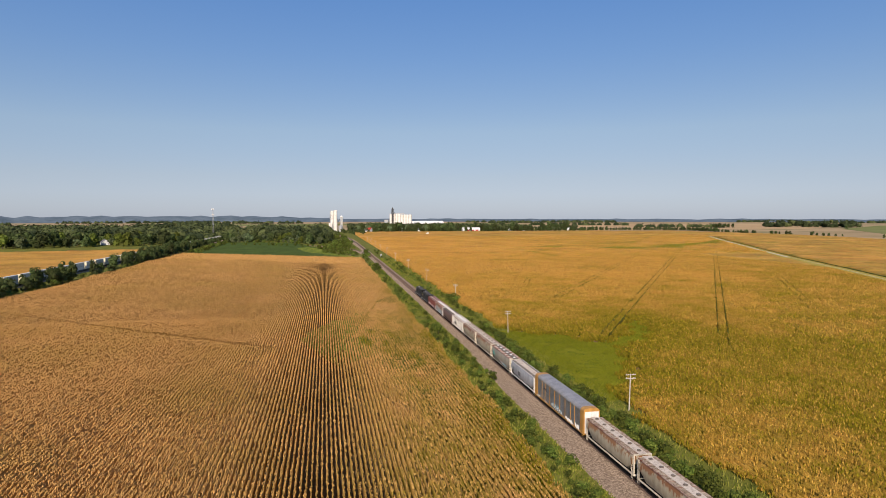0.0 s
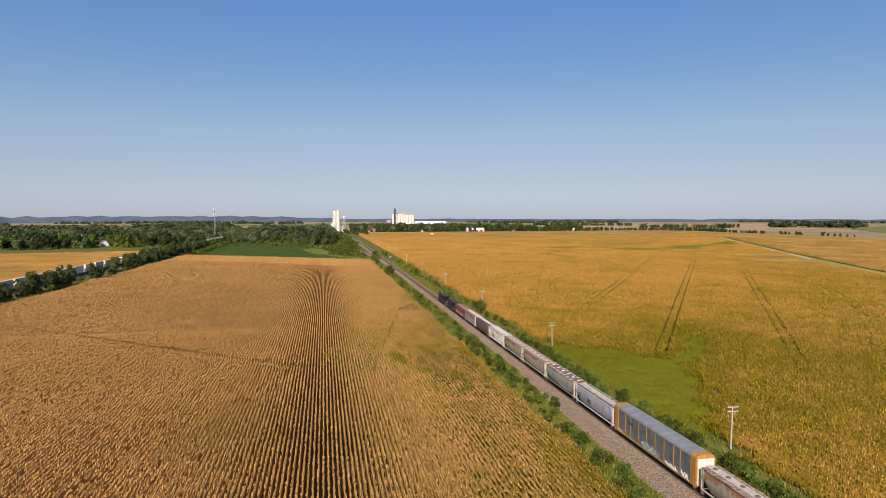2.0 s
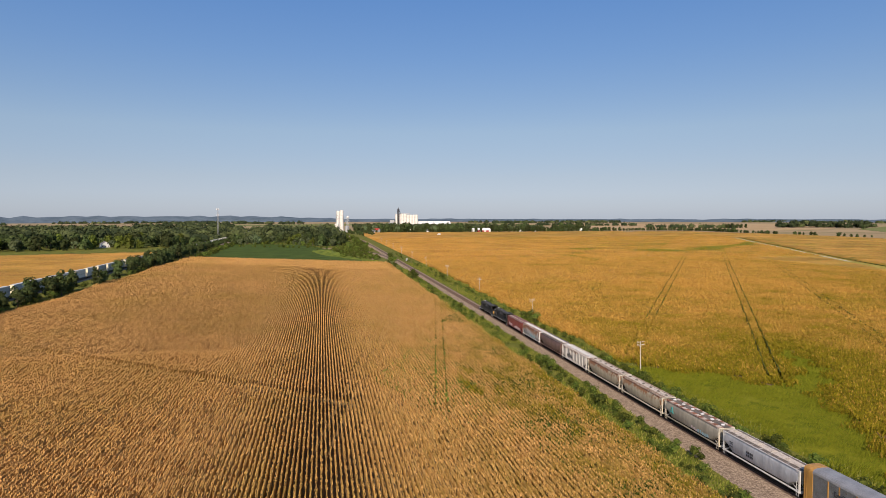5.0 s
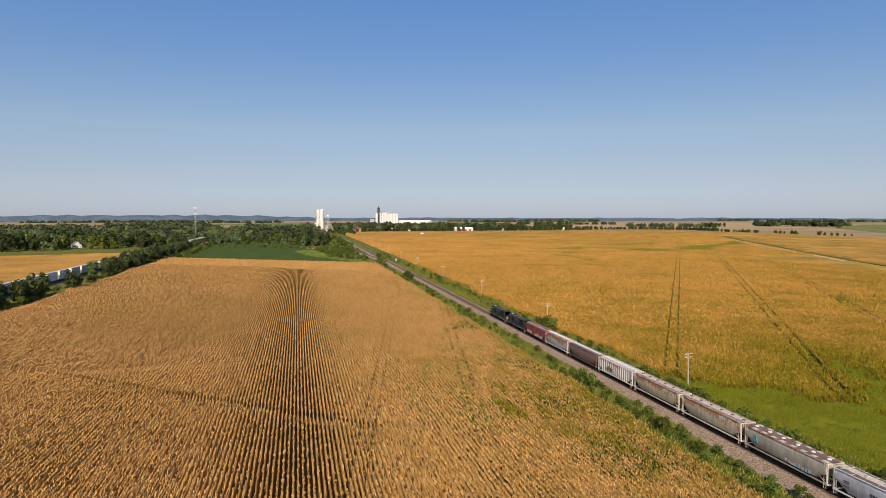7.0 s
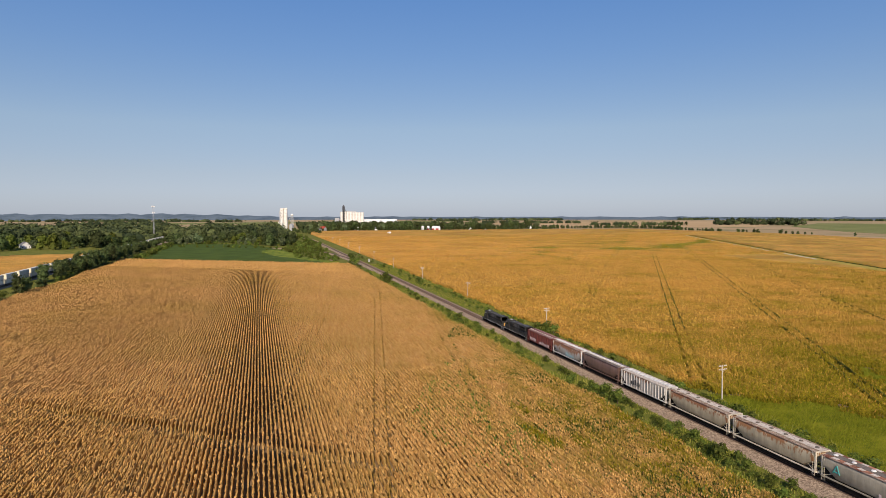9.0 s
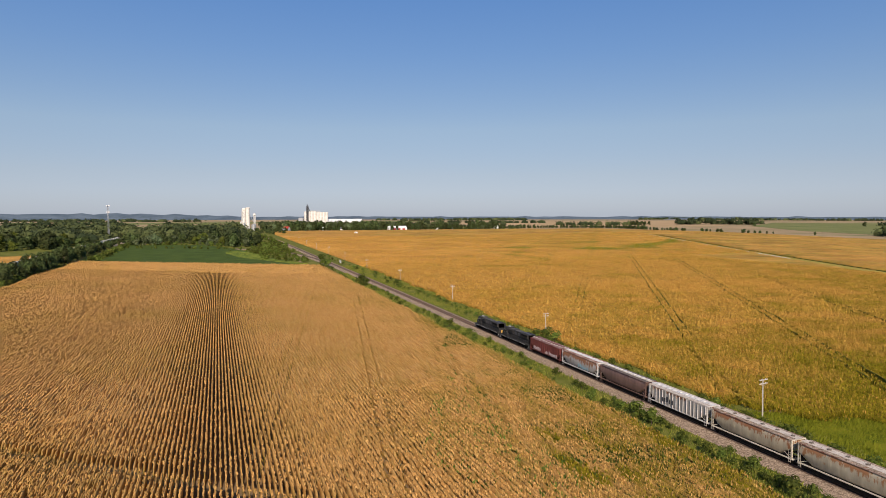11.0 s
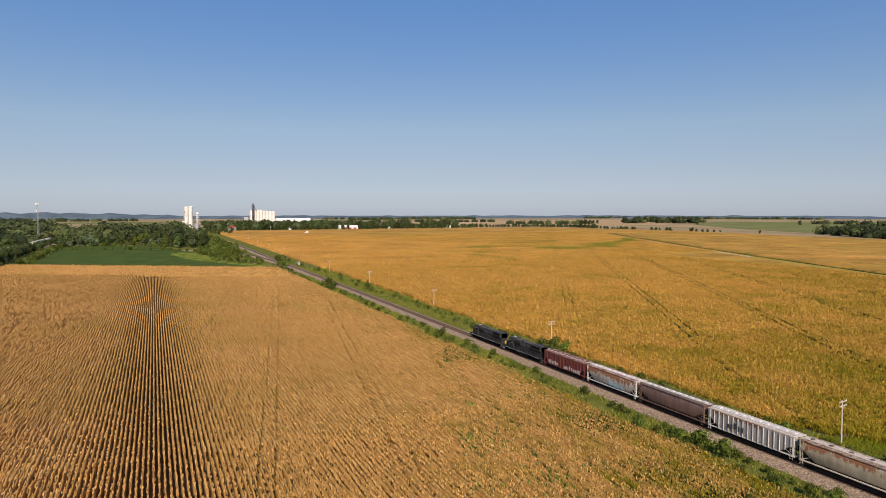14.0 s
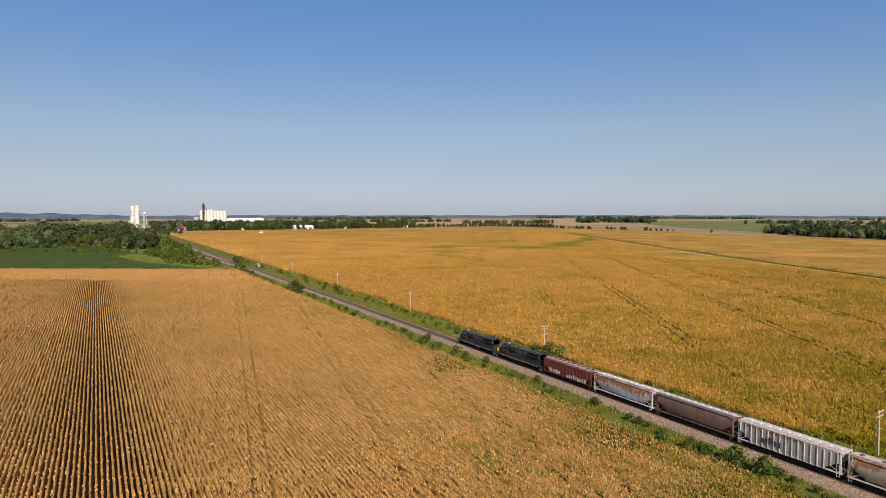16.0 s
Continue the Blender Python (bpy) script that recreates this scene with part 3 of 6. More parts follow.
    A = np.stack([np.cos(az) * np.cos(tilt), np.sin(az) * np.cos(tilt), np.sin(tilt)], 1)
    side = np.stack([-np.sin(az), np.cos(az), np.zeros(k)], 1)
    up_ = np.cross(A, side)
    roll = rng.uniform(-0.8, 0.8, k)[:, None]
    B = side * np.cos(roll) + up_ * np.sin(roll)
    N = np.cross(A, B)
    c = np.stack([X, Y, Z], 1)
    L, wd = L[:, None], wd[:, None]
    v = np.stack([c - A * L, c + B * wd + N * 0.15 * L, c + A * L, c - B * wd + N * 0.15 * L], 1)
    G = np.repeat(np.clip(green(X, Y) * rng.uniform(0.4, 1.7, k) + rng.normal(0, 0.08, k) + np.where(rim & (X > 0), rng.uniform(0, 0.6, k), 0), 0, 1), 4)
    P = np.repeat(np.clip(0.62 * vigour + 0.4 * rng.random(k) if tuft == 1.0 else 0.3 + 0.3 * vigour + 0.3 * rng.random(k), 0, 1), 4)
    me = np_mesh("corn_leaves", v.reshape(-1, 3), np.arange(4 * k).reshape(-1, 4), material or M_CORN, green=G, pale=P)
    tagged(new("corn_leaves", me), "dry tan leaves of ripe corn plants", "corn leaves", kind="stuff")


def canopy(name, x0, x1, y0, y1, cell, keep, green, z, label, field=None):
    """Corn far off, closed over to one rough surface at the height of its tassels."""
    xs, ys = np.arange(x0, x1 + cell, cell), np.arange(y0, y1 + cell, cell)
    X, Y = np.meshgrid(xs, ys, indexing="ij")
    nx, ny = X.shape
    mid = keep(X[:-1, :-1] + cell / 2, Y[:-1, :-1] + cell / 2)
    Z = z + 0.18 * cloudy(X, Y, 11) + rng.normal(0, 0.12, X.shape)
    Z *= 0.2 + 0.8 * np.clip((np.abs(X - road_x(Y)) - 8) / 6, 0, 1)
    if field:
        # where the rows of the nearer corn take over, the surface dips behind them
        full = np.zeros(X.shape, int)
        for di in (0, 1):
            for dj in (0, 1):
                full[di:nx - 1 + di, dj:ny - 1 + dj] += mid
        Z -= 0.7 * (full < 4)
    i = np.arange(nx * ny).reshape(nx, ny)
    f = np.stack([i[:-1, :-1][mid], i[1:, :-1][mid], i[1:, 1:][mid], i[:-1, 1:][mid]], 1)
    m = np.pad(mid, 1)
    below, skirts = nx * ny, []
    for side, a, b in ((m[:-2, 1:-1], i[:-1, :-1], i[:-1, 1:]), (m[2:, 1:-1], i[1:, 1:], i[1:, :-1]), (m[1:-1, :-2], i[1:, :-1], i[:-1, :-1]), (m[1:-1, 2:], i[:-1, 1:], i[1:, 1:])):
        e = mid & ~side
        if field:
            (ix, iy) = np.unravel_index(a, (nx, ny))
            (jx, jy) = np.unravel_index(b, (nx, ny))
            mx, my = x0 + cell * (ix + jx) / 2, y0 + cell * (iy + jy) / 2
            e &= ~(field(mx + cell, my) & field(mx - cell, my) & field(mx, my + cell) & field(mx, my - cell))
        skirts.append(np.stack([a[e], b[e], b[e] + below, a[e] + below], 1))
    f = np.concatenate([f] + skirts)
    pts = np.stack([X.ravel(), Y.ravel(), Z.ravel()], 1)
    g, p = green(X, Y).ravel(), np.clip(0.5 + 0.25 * cloudy(X, Y, 40) + rng.normal(0, 0.15, X.shape), 0, 1).ravel()
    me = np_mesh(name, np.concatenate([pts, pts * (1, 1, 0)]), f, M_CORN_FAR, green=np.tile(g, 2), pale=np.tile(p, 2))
    tagged(new(name, me), label, "corn", kind="stuff")


SEEN_L = lambda x, y: x > -56 - 0.46 * (y + 120)
SEEN_R = lambda x, y: x < -38 + 1.03 * (y + 120)
# near field, left of the railway: rows run with the track, the headland's rows along its far edge
sheet("field_soil", [(-12.5, -90), (-12.5, 480), (-200, 592), (-200, -90)], 0.03, M_SOIL, "dry brown soil under the corn rows", "soil")
LABEL_L = "ripe tan corn in straight rows beside the railway"
BODY_L = lambda x, y: field_left(x, y) & (y < HEAD_L(x)) & SEEN_L(x, y)
corn("corn_rows", (-200, -10), (-75, -40), (0, 0), (0, 1), 0.6, BODY_L, field_left, green_left, LABEL_L, 1.6, wheel_tracks_left, 2.0, (0.05, 0.12))
corn("corn_rows", (-200, -10), (-43, 45), (0, 0), (0, 1), 7, BODY_L, field_left, green_left, LABEL_L, 1.05, wheel_tracks_left, 1.0, (0.05, 0.11), None, 0.4, None, 1.3, 0.75)
corn("corn_rows", (-200, -10), (43.2, 130), (0, 0), (0, 1), 5, BODY_L, field_left, green_left, LABEL_L, 1.2, wheel_tracks_left, 1.5, (0.06, 0.13), None, 0.4, None, 1.7, 0.75)
corn("corn_rows", (-200, -10), (127.2, 260), (0, 0), (0, 1), 2.2, BODY_L, field_left, green_left, LABEL_L, 1.4, wheel_tracks_left, 2.2, (0.11, 0.18), None, 0.5, None, 3.2, 0.5)
corn("corn_rows", (-200, -10), (256.5, 545), (0, 0), (0, 1), 1.0, lambda x, y: field_left(x, y) & (y < HEAD_L(x)), field_left, green_left, LABEL_L, 1.7, wheel_tracks_left, 4.0, (0.12, 0.18), None, 0.7, None, 4.0, 0.7)
hd = Vector((-1, 0.6)).normalized()
corn("corn_headland_rows", (-70, 65), (-20, 260), (-20, 420), (hd.x, hd.y), 0.5,
     lambda x, y: field_left(x, y) & (y > HEAD_L(x)), field_left, green_left, "ripe tan corn headland with rows along the field's far edge", 2.0, None, 2.8, (0.3, 0.37), None, 1.0)

# field beyond the railway, its rows with the track too, its wheel tracks askew
NEAR_R = lambda x, y: (x < 95 + 0.25 * y) & (y < 160)
MID_R = lambda x, y: (x < 330) & (y < 470)
sheet("field_soil", [(14, -90), (14, 500), (345, 500), (345, 305), (140, -90)], 0.03, M_SOIL, "dry brown soil under the corn rows", "soil")
LABEL_R = "ripening gold and green corn in rows beyond the railway"
corn("corn_rows", (14, 155), (-70, 164), (0, 0), (0, 1), 4,
     lambda x, y: field_right(x, y) & (x < 96 + 0.25 * y) & (y < 163) & SEEN_R(x, y), field_right, green_right, LABEL_R, 1.3, wheel_tracks_right, 1.6, (0.07, 0.15), M_CORN_GREENER, 0.5, shorter, 1.6)
corn("corn_rows", (14, 332), (-70, 300), (0, 0), (0, 1), 1.5,
     lambda x, y: field_right(x, y) & (x < 330) & (y < 292) & ~NEAR_R(x, y) & SEEN_R(x, y), field_right, green_right, LABEL_R, 1.7, wheel_tracks_right, 3.0, (0.14, 0.26), M_CORN_GREENER, 0.8, shorter, 2.2)
corn("corn_rows", (14, 332), (288, 476), (0, 0), (0, 1), 0.6,
     lambda x, y: field_right(x, y) & (x < 330) & (y < 474), field_right, green_right, LABEL_R, 2.0, wheel_tracks_right, 5.0, (0.2, 0.32), M_CORN_GREENER, 1.2, None, 4.0)
canopy("corn_canopy", -196, -40, -76, 192, 4.0, lambda x, y: field_left(x, y) & ~SEEN_L(x, y), green_left, 1.9, "ripe tan corn beside the hedgerow", field_left)
canopy("corn_canopy", 14, 900, -90, 1440, 4.0, lambda x, y: field_right(x, y) & ~(MID_R(x, y) & (SEEN_R(x, y) | ~NEAR_R(x, y))), green_right, 1.9, "wide gold field of ripe corn reaching the town", field_right)
canopy("corn_canopy", 140, 1000, -90, 1400, 5.0, lambda x, y: (x > road_x(y) + 9) & (x < 872 + 30 * np.sin(y / 130)), green_right, 1.9, "wide gold field of ripe corn beyond the gravel road")


def scattered_leaves(x0, x1, y0, y1, n, keep, green, leaf, seed):
    """The upper leaves of corn too far off to tell its rows apart."""
    r = np.random.default_rng(seed)
    x, y = r.uniform(x0, x1, n), y0 + (y1 - y0) * r.random(n) ** 1.35
    ok = keep(x, y)
    x, y = x[ok], y[ok]
    k = len(x)
    az, tilt, L, wd = r.uniform(0, 6.28, k), r.uniform(0.9, 1.5, k), r.uniform(0.22, 0.4, k) * leaf, r.uniform(0.06, 0.1, k) * leaf
    c = np.stack([x, y, 1.95 + 0.18 * cloudy(x, y, 11) + r.normal(0, 0.1, k)], 1)
    A = np.stack([np.cos(az) * np.cos(tilt), np.sin(az) * np.cos(tilt), np.sin(tilt)], 1) * L[:, None]
    B = np.stack([-np.sin(az), np.cos(az), 0 * az], 1) * wd[:, None]
    v = np.stack([c - A, c + B, c + A, c - B], 1).reshape(-1, 3)
    g = np.repeat(np.clip(green(x, y) * r.uniform(0.4, 1.6, k), 0, 1), 4)
    tagged(new("corn_leaves", np_mesh("corn_leaves", v, np.arange(4 * k).reshape(-1, 4), M_CORN_GREENER, green=g, pale=np.repeat(0.25 + 0.6 * r.random(k), 4))), "gold leaves of ripe corn plants far out in the field", "corn leaves", kind="stuff")


scattered_leaves(14, 660, 472, 1050, 88000, field_right, green_right, 2.9, 44)


def track_strips(lines, label, seed, filled, thick=1.0, tall=1.0):
    """Raised dark green strips for the weeds and shaded gaps of a sprayer's wheel tracks."""
    r = np.random.default_rng(seed)
    V = []
    for (xa, ya), (xb, yb) in lines:
        n = int(math.hypot(xb - xa, yb - ya) / 2.5)
        d = np.array([xb - xa, yb - ya]) / math.hypot(xb - xa, yb - ya)
        side = np.array([d[1], -d[0]])
        t = np.arange(n + 1) / n
        c = np.array([xa, ya]) + t[:, None] * np.array([xb - xa, yb - ya]) + r.normal(0, 0.12, n + 1)[:, None] * side
        w, h = r.uniform(0.11, 0.23, n + 1)[:, None] * thick, r.uniform(1.5, 1.85, n + 1) * tall
        low = np.full(n + 1, 0.05)
        prof = [np.column_stack([c - side * w, low]), np.column_stack([c - side * w * 0.8, h]), np.column_stack([c + side * w * 0.8, h]), np.column_stack([c + side * w, low])]
        for i in range(n):
            if r.random() < filled:
                for p, q in zip(prof, prof[1:]):
                    V += [p[i], p[i + 1], q[i + 1], q[i]]
    V = np.array(V)
    tagged(new("track_gap_strip", np_mesh("track_gap_strip", V, np.arange(len(V)).reshape(-1, 4), M_TRACK_GAPS)), label, "weeds", kind="stuff")


def track_pair(q, y0, y1):
    """The two wheel lines of one pass, between two heights of the plan."""
    out = []
    for u in (q - 1.55, q + 1.55):
        ends = []
        for y in (y0, y1):
            v_ = u + 0.0065 * (y - 160)
            s_ = (y + v_ * RD[0]) / RD[1]
            ends.append((v_ * RD[1] + s_ * RD[0], y))
        out.append(tuple(ends))
    return out


track_strips(track_pair(-76.2, 236, 700), "low green strips for weeds and shaded gaps in the wheel tracks through the corn", 80, 0.8, 1.0, 0.7)
track_strips(track_pair(-39.6, 158, 700) + track_pair(-3, 74, 420), "dark green strips for weeds and shaded gaps in the wheel tracks through the corn", 81, 0.92)
track_strips(track_pair(33.6, 44, 330), "dark green strips for weeds and shaded gaps in the wheel tracks through the corn", 82, 0.75)
track_strips(track_pair(-3, 420, 560) + track_pair(33.6, 330, 540) + track_pair(70.2, 110, 300), "thin dark green strips for weeds and shaded gaps in old wheel tracks", 83, 0.4, 0.55)

# ---------------------------------------------------------------- roads, verges and the railway bed
def ribbon(name, line, width, z, material, label, category, dx=0.0):
    bm = bmesh.new()
    left, right = [], []
    for i, (x, y) in enumerate(line):
        a, b = Vector(line[max(i - 1, 0)]), Vector(line[min(i + 1, len(line) - 1)])
        d = (b - a).normalized()
        nrm = Vector((d.y, -d.x))
        c = Vector((x, y)) + nrm * dx
        left.append(c - nrm * width / 2)
        right.append(c + nrm * width / 2)
    loft(bm, [[(p.x, p.y, 0), (p.x, p.y, z), (q.x, q.y, z), (q.x, q.y, 0)] for p, q in zip(left, right)])
    return tagged(part(name, bm, material), label, category, kind="structure")


ribbon("gravel_road", ROAD, 2.6, 0.12, M_ROAD, "pale gravel farm road across the corn", "road")
ribbon("verge", ROAD[:5], 8, 0.6, M_VERGE, "tall pale yellow-green grass verge of the farm road", "verge", -5.3)
ribbon("verge", ROAD[4:], 8, 0.1, M_VERGE, "pale yellow-green grass verge of the farm road", "verge", -5.3)
ribbon("verge", ROAD, 8, 0.05, M_VERGE, "pale yellow-green grass verge of the farm road", "verge", 5.3)
sheet("hedge_bank", [(-199, -100), (-199, 592), (-190, 720), (-200, 900), (-236, 900), (-236, -100)], 0.045, M_GRASS, "weedy green bank along the second railway", "bank")
ribbon("weed_bank", ROAD, 1.2, 0.6, M_GRASS, "low green weeds along the farm road", "weeds", 7.5)
sheet("verge_west", [(-17, -300), (-3.6, -300), (-3.6, 620), (-10, 1000), (-38, 1500), (-60, 1500), (-30, 1000), (-20, 620), (-20, 490), (-17, 470)], 0.05, M_GRASS, "green weedy strip between corn and railway", "verge")
sheet("verge_east", [(3, -300), (18, -300), (18, 200), (22, 500), (26, 900), (34, 1500), (-24, 1500), (2, 1000), (4, 900)], 0.05, M_GRASS, "green weedy strip between railway and corn", "verge")


def grown(poly, d):
    """The outline of a patch, pushed outward."""
    out = []
    for a, p, b in zip(poly[-1:] + poly[:-1], poly, poly[1:] + poly[:1]):
        u, v = (Vector(p) - Vector(a)).normalized(), (Vector(b) - Vector(p)).normalized()
        nn = Vector((-u.y - v.y, u.x + v.x)).normalized() * d
        out.append((p[0] + nn.x, p[1] + nn.y))
    return out


sheet("grass_patch", grown(PATCH, 2.2), 0.055, M_GRASS_LUSH, "lush bright green grass hollow beside the corn", "grass")


def track_line(name, line, label, ties):
    """Ballast with its shoulders, two rails and timber ties."""
    secs = []
    for i, (x, y) in enumerate(line):
        a, b = Vector(line[max(i - 1, 0)]), Vector(line[min(i + 1, len(line) - 1)])
        d = (b - a).normalized()
        secs.append((Vector((x, y)), Vector((d.y, -d.x))))
    root = thing(name, label, "railway track", kind="structure")

    def run(nm, prof, mat, apron=0.0):
        """A strip along the line; the apron widens it to the west where the yard's ballast was spread."""
        bm = bmesh.new()
        loft(bm, [[(*(c + nn * (u - (apron * min(max((65 - c.y) / 45, 0), 1) if u < -4 else 0))), z) for u, z in prof] for c, nn in secs])
        return part(nm, bm, mat, root)
    run("ballast", [(-4.6, 0.0), (-4.1, 0.14), (-2.6, 0.22), (-1.75, 0.52), (1.75, 0.52), (2.5, 0.22), (3.2, 0.1), (3.6, 0.0)], M_BALLAST, 1.8 if ties else 0.0)
    run("stained_bed", [(-1.4, 0.5), (-1.3, 0.535), (1.3, 0.535), (1.4, 0.5)], M_STAINED)
    for u in (-0.755, 0.755):
        run("rail", [(u - 0.09, 0.56), (u - 0.05, 0.75), (u + 0.05, 0.75), (u + 0.09, 0.56)], M_RAIL)
    if ties:
        bm = bmesh.new()
        box(bm, 0, 0, 0.42, 2.6, 0.23, 0.16)
        v = np.array([p.co[:] for p in bm.verts])
        f = np.array([[p.index for p in q.verts] for q in bm.faces])
        bm.free()
        ys = np.arange(ties[0], ties[1], 0.54)
        V = (v[None] * (1, 1, 1) + np.stack([rng.normal(0, 0.02, len(ys)), ys, rng.normal(0, 0.006, len(ys))], 1)[:, None]).reshape(-1, 3)
        F = (f[None] + 8 * np.arange(len(ys))[:, None, None]).reshape(-1, 4)
        ob = new("ties", np_mesh("ties", V, F, M_TIE))
        ob.parent = root
        tagged(ob, kind="stuff")
    return root


track_line("railway_track", [(0, y) for y in (-320, 0, 20, 65, 150, 300, 560, 800)] + [(-3, 1000), (-14, 1250), (-30, 1500)], "single railway track on pinkish grey ballast", (-60, 620))
BRANCH = [(-2.5, 500), (-4, 560), (-9, 620), (-20, 680), (-42, 730), (-80, 770), (-140, 800), (-190, 815)]
track_line("branch_track", BRANCH, "branch track curving away through the brush", None)
track_line("second_track", [(-222, -100), (-222, 400), (-222, 1000), (-222, 1700)], "railway track behind the hedgerow", None)


# ---------------------------------------------------------------- plants
def crown_points(lobes, n, size, seed, flat=1.0, loose=0.42):
    """Leaf clumps scattered over a cloud of lobes, each clump a small bent diamond facing outward."""
    r = np.random.default_rng(seed)
    w = np.array([l[3] ** 2 for l in lobes])
    pick = r.choice(len(lobes), n, p=w / w.sum())
    L = np.array(lobes)[pick]
    d = r.normal(size=(n, 3))
    d[:, 2] = np.where(d[:, 2] < -0.4, -d[:, 2] * 0.6, d[:, 2])
    d /= np.linalg.norm(d, axis=1)[:, None]
    c = L[:, :3] + d * L[:, 3:4] * (0.82 + 0.26 * r.random((n, 1))) * (1, 1, flat)
    nn = d + r.normal(0, loose, (n, 3))
    nn /= np.linalg.norm(nn, axis=1)[:, None]
    a = np.cross(nn, r.normal(size=(n, 3)))
    a /= np.linalg.norm(a, axis=1)[:, None]
    b = np.cross(nn, a)
    s = size * (0.6 + 0.8 * r.random((n, 1)))
    v = np.stack([c - a * s, c + b * s * 0.6 + nn * s * 0.2, c + a * s, c - b * s * 0.6 - nn * s * 0.15], 1)
    return v.reshape(-1, 3)


def cores(lobes, k, seed, seg=7, rings=3):
    """The closed dark inside of a crown: rough domes, one in each lobe."""
    r = np.random.default_rng(seed)
    out = []
    for x, y, z, rad in lobes:
        th = np.linspace(-0.55, 1.5, rings + 1)[:, None] * np.ones(seg)
        ph = np.arange(seg)[None] * 2 * math.pi / seg + r.uniform(0, 6)
        rr = rad * k * (1 + r.normal(0, 0.07, th.shape))
        g = np.stack([x + rr * np.cos(th) * np.cos(ph), y + rr * np.cos(th) * np.sin(ph), np.maximum(z + rr * np.sin(th), 0.02)], 2)
        n = np.roll(g, -1, 1)
        out.append(np.stack([g[:-1], n[:-1], n[1:], g[1:]], 2).reshape(-1, 3))
    return np.concatenate(out)


def tree_kind(h, spread, n, size, seed, material, base=0.25, lobes=11, loose=0.28):
    """Meshes of one sort of tree: tapered trunk with limbs, and a crown of leaf clumps."""
    r = np.random.default_rng(seed)
    ls = []
    for i in range(lobes):
        a, k = r.uniform(0, 6.28), r.random()
        z = h * (base + (0.86 - base) * (i + 0.5) / lobes)
        rad = spread * (0.95 - 0.75 * abs((z / h - base) / (1 - base) - 0.35) ** 1.3)
        ls.append((math.cos(a) * rad * 0.62 * (0.4 + 0.6 * k), math.sin(a) * rad * 0.62 * (0.4 + 0.6 * k), z, rad * r.uniform(0.42, 0.62)))
    ls.append((0, 0, h * 0.62, spread * 0.55))
    v = np.concatenate([crown_points(ls, n, size, seed + 1, 1.0, loose), cores(ls[-1:] + (ls[1::2] if h > 4 else []), 0.74, seed)])
    crown = np_mesh("crown", v, np.arange(len(v)).reshape(-1, 4), material)
    bm = bmesh.new()
    rod(bm, (0, 0, -0.1), (0, 0, h * 0.45), h * 0.026, 7, h * 0.014)
    for l in ls[::3]:
        rod(bm, (0, 0, h * 0.22), (l[0], l[1], l[2]), h * 0.01, 5, h * 0.004)
    trunk = bpy.data.meshes.new("trunk")
    bm.to_mesh(trunk)
    bm.free()
    trunk.materials.append(M_BARK)
    return crown, trunk


def plant(name, kind_meshes, x, y, k, label, category, group=""):
    crown, trunk = kind_meshes
    a = random.uniform(0, 360)
    ob = thing(name, label, category, pose(x, y, 0, 0, 0, a) @ Matrix.Diagonal((k * random.uniform(0.9, 1.12), k * random.uniform(0.9, 1.12), k, 1)), group)
    for nm, me in (("crown", crown), ("trunk", trunk)):
        o = new(nm, me)
        o.parent = ob
    return ob


T_NEAR = [tree_kind(11, 4.2, 400, 0.52, s, M_LEAF, 0.12) for s in (11, 12, 13, 14)]
T_TALL = [tree_kind(13, 3.4, 400, 0.52, s, M_LEAF, 0.1) for s in (21, 22)]
T_FAR = [tree_kind(14, 6.8, 190, 1.2, s, M_LEAF, 0.02, 7, 0.16) for s in (31, 32, 33, 34, 35)]
T_FRESH = [tree_kind(13, 6.6, 230, 1.1, s, M_LEAF_FRESH, 0.03, 7, 0.2) for s in (36, 37)]
T_DARK = [tree_kind(14, 7.0, 230, 1.1, s, M_LEAF_DARK, 0.02, 7, 0.16) for s in (38, 39)]
T_PALE = [tree_kind(11, 6.0, 260, 1.1, s, M_LEAF_PALE, 0.1, 7, 0.26) for s in (41, 42)]
T_BRUSH = [tree_kind(5.5, 3.4, 200, 0.6, s, M_SHRUB, 0.02, 8, 0.3) for s in (45, 46, 47)]
SHRUBS = [tree_kind(2.6, 1.9, 230, 0.2, s, M_SHRUB, 0.15, 7) for s in (51, 52, 53, 54)]

# shrubs along both sides of the railway
for (x0, x1, y0, y1, n, k0, k1) in ((-11.6, -7.6, -48, 28, 40, 0.3, 0.9), (-11.4, -5.6, 28, 110, 50, 0.35, 0.9), (-11.6, -5.8, 110, 330, 60, 0.3, 0.95), (6.0, 10.8, -50, 100, 125, 0.6, 1.15), (6.5, 13, 100, 330, 60, 0.3, 0.95),
                                   (-13, -8, 330, 520, 18, 0.5, 1.1), (6.5, 14, 330, 620, 30, 0.5, 1.1)):
    for i in range(n):
        plant("shrub", random.choice(SHRUBS), random.uniform(x0, x1), y0 + (y1 - y0) * (i + random.random()) / n, random.uniform(k0, k1), "green leafy shrub on the weedy railway bank", "shrub", "shrubs along the railway")
for x, y, k in ((-9, 349, 2.3), (-8, 343, 1.7), (12.5, 172, 1.55), (13.5, 168, 1.35), (11.5, 176, 1.2), (-8.2, 98, 1.25), (-8.4, 92.5, 1.25), (-9, 60, 1.1), (-8.5, 205, 1.15), (8, 335, 1.5), (-6.5, 478, 2.4), (-9, 486, 2.2), (-6, 520, 2.8)):
    plant("bush", random.choice(SHRUBS), x, y, k, "large round green bush beside the railway", "bush")



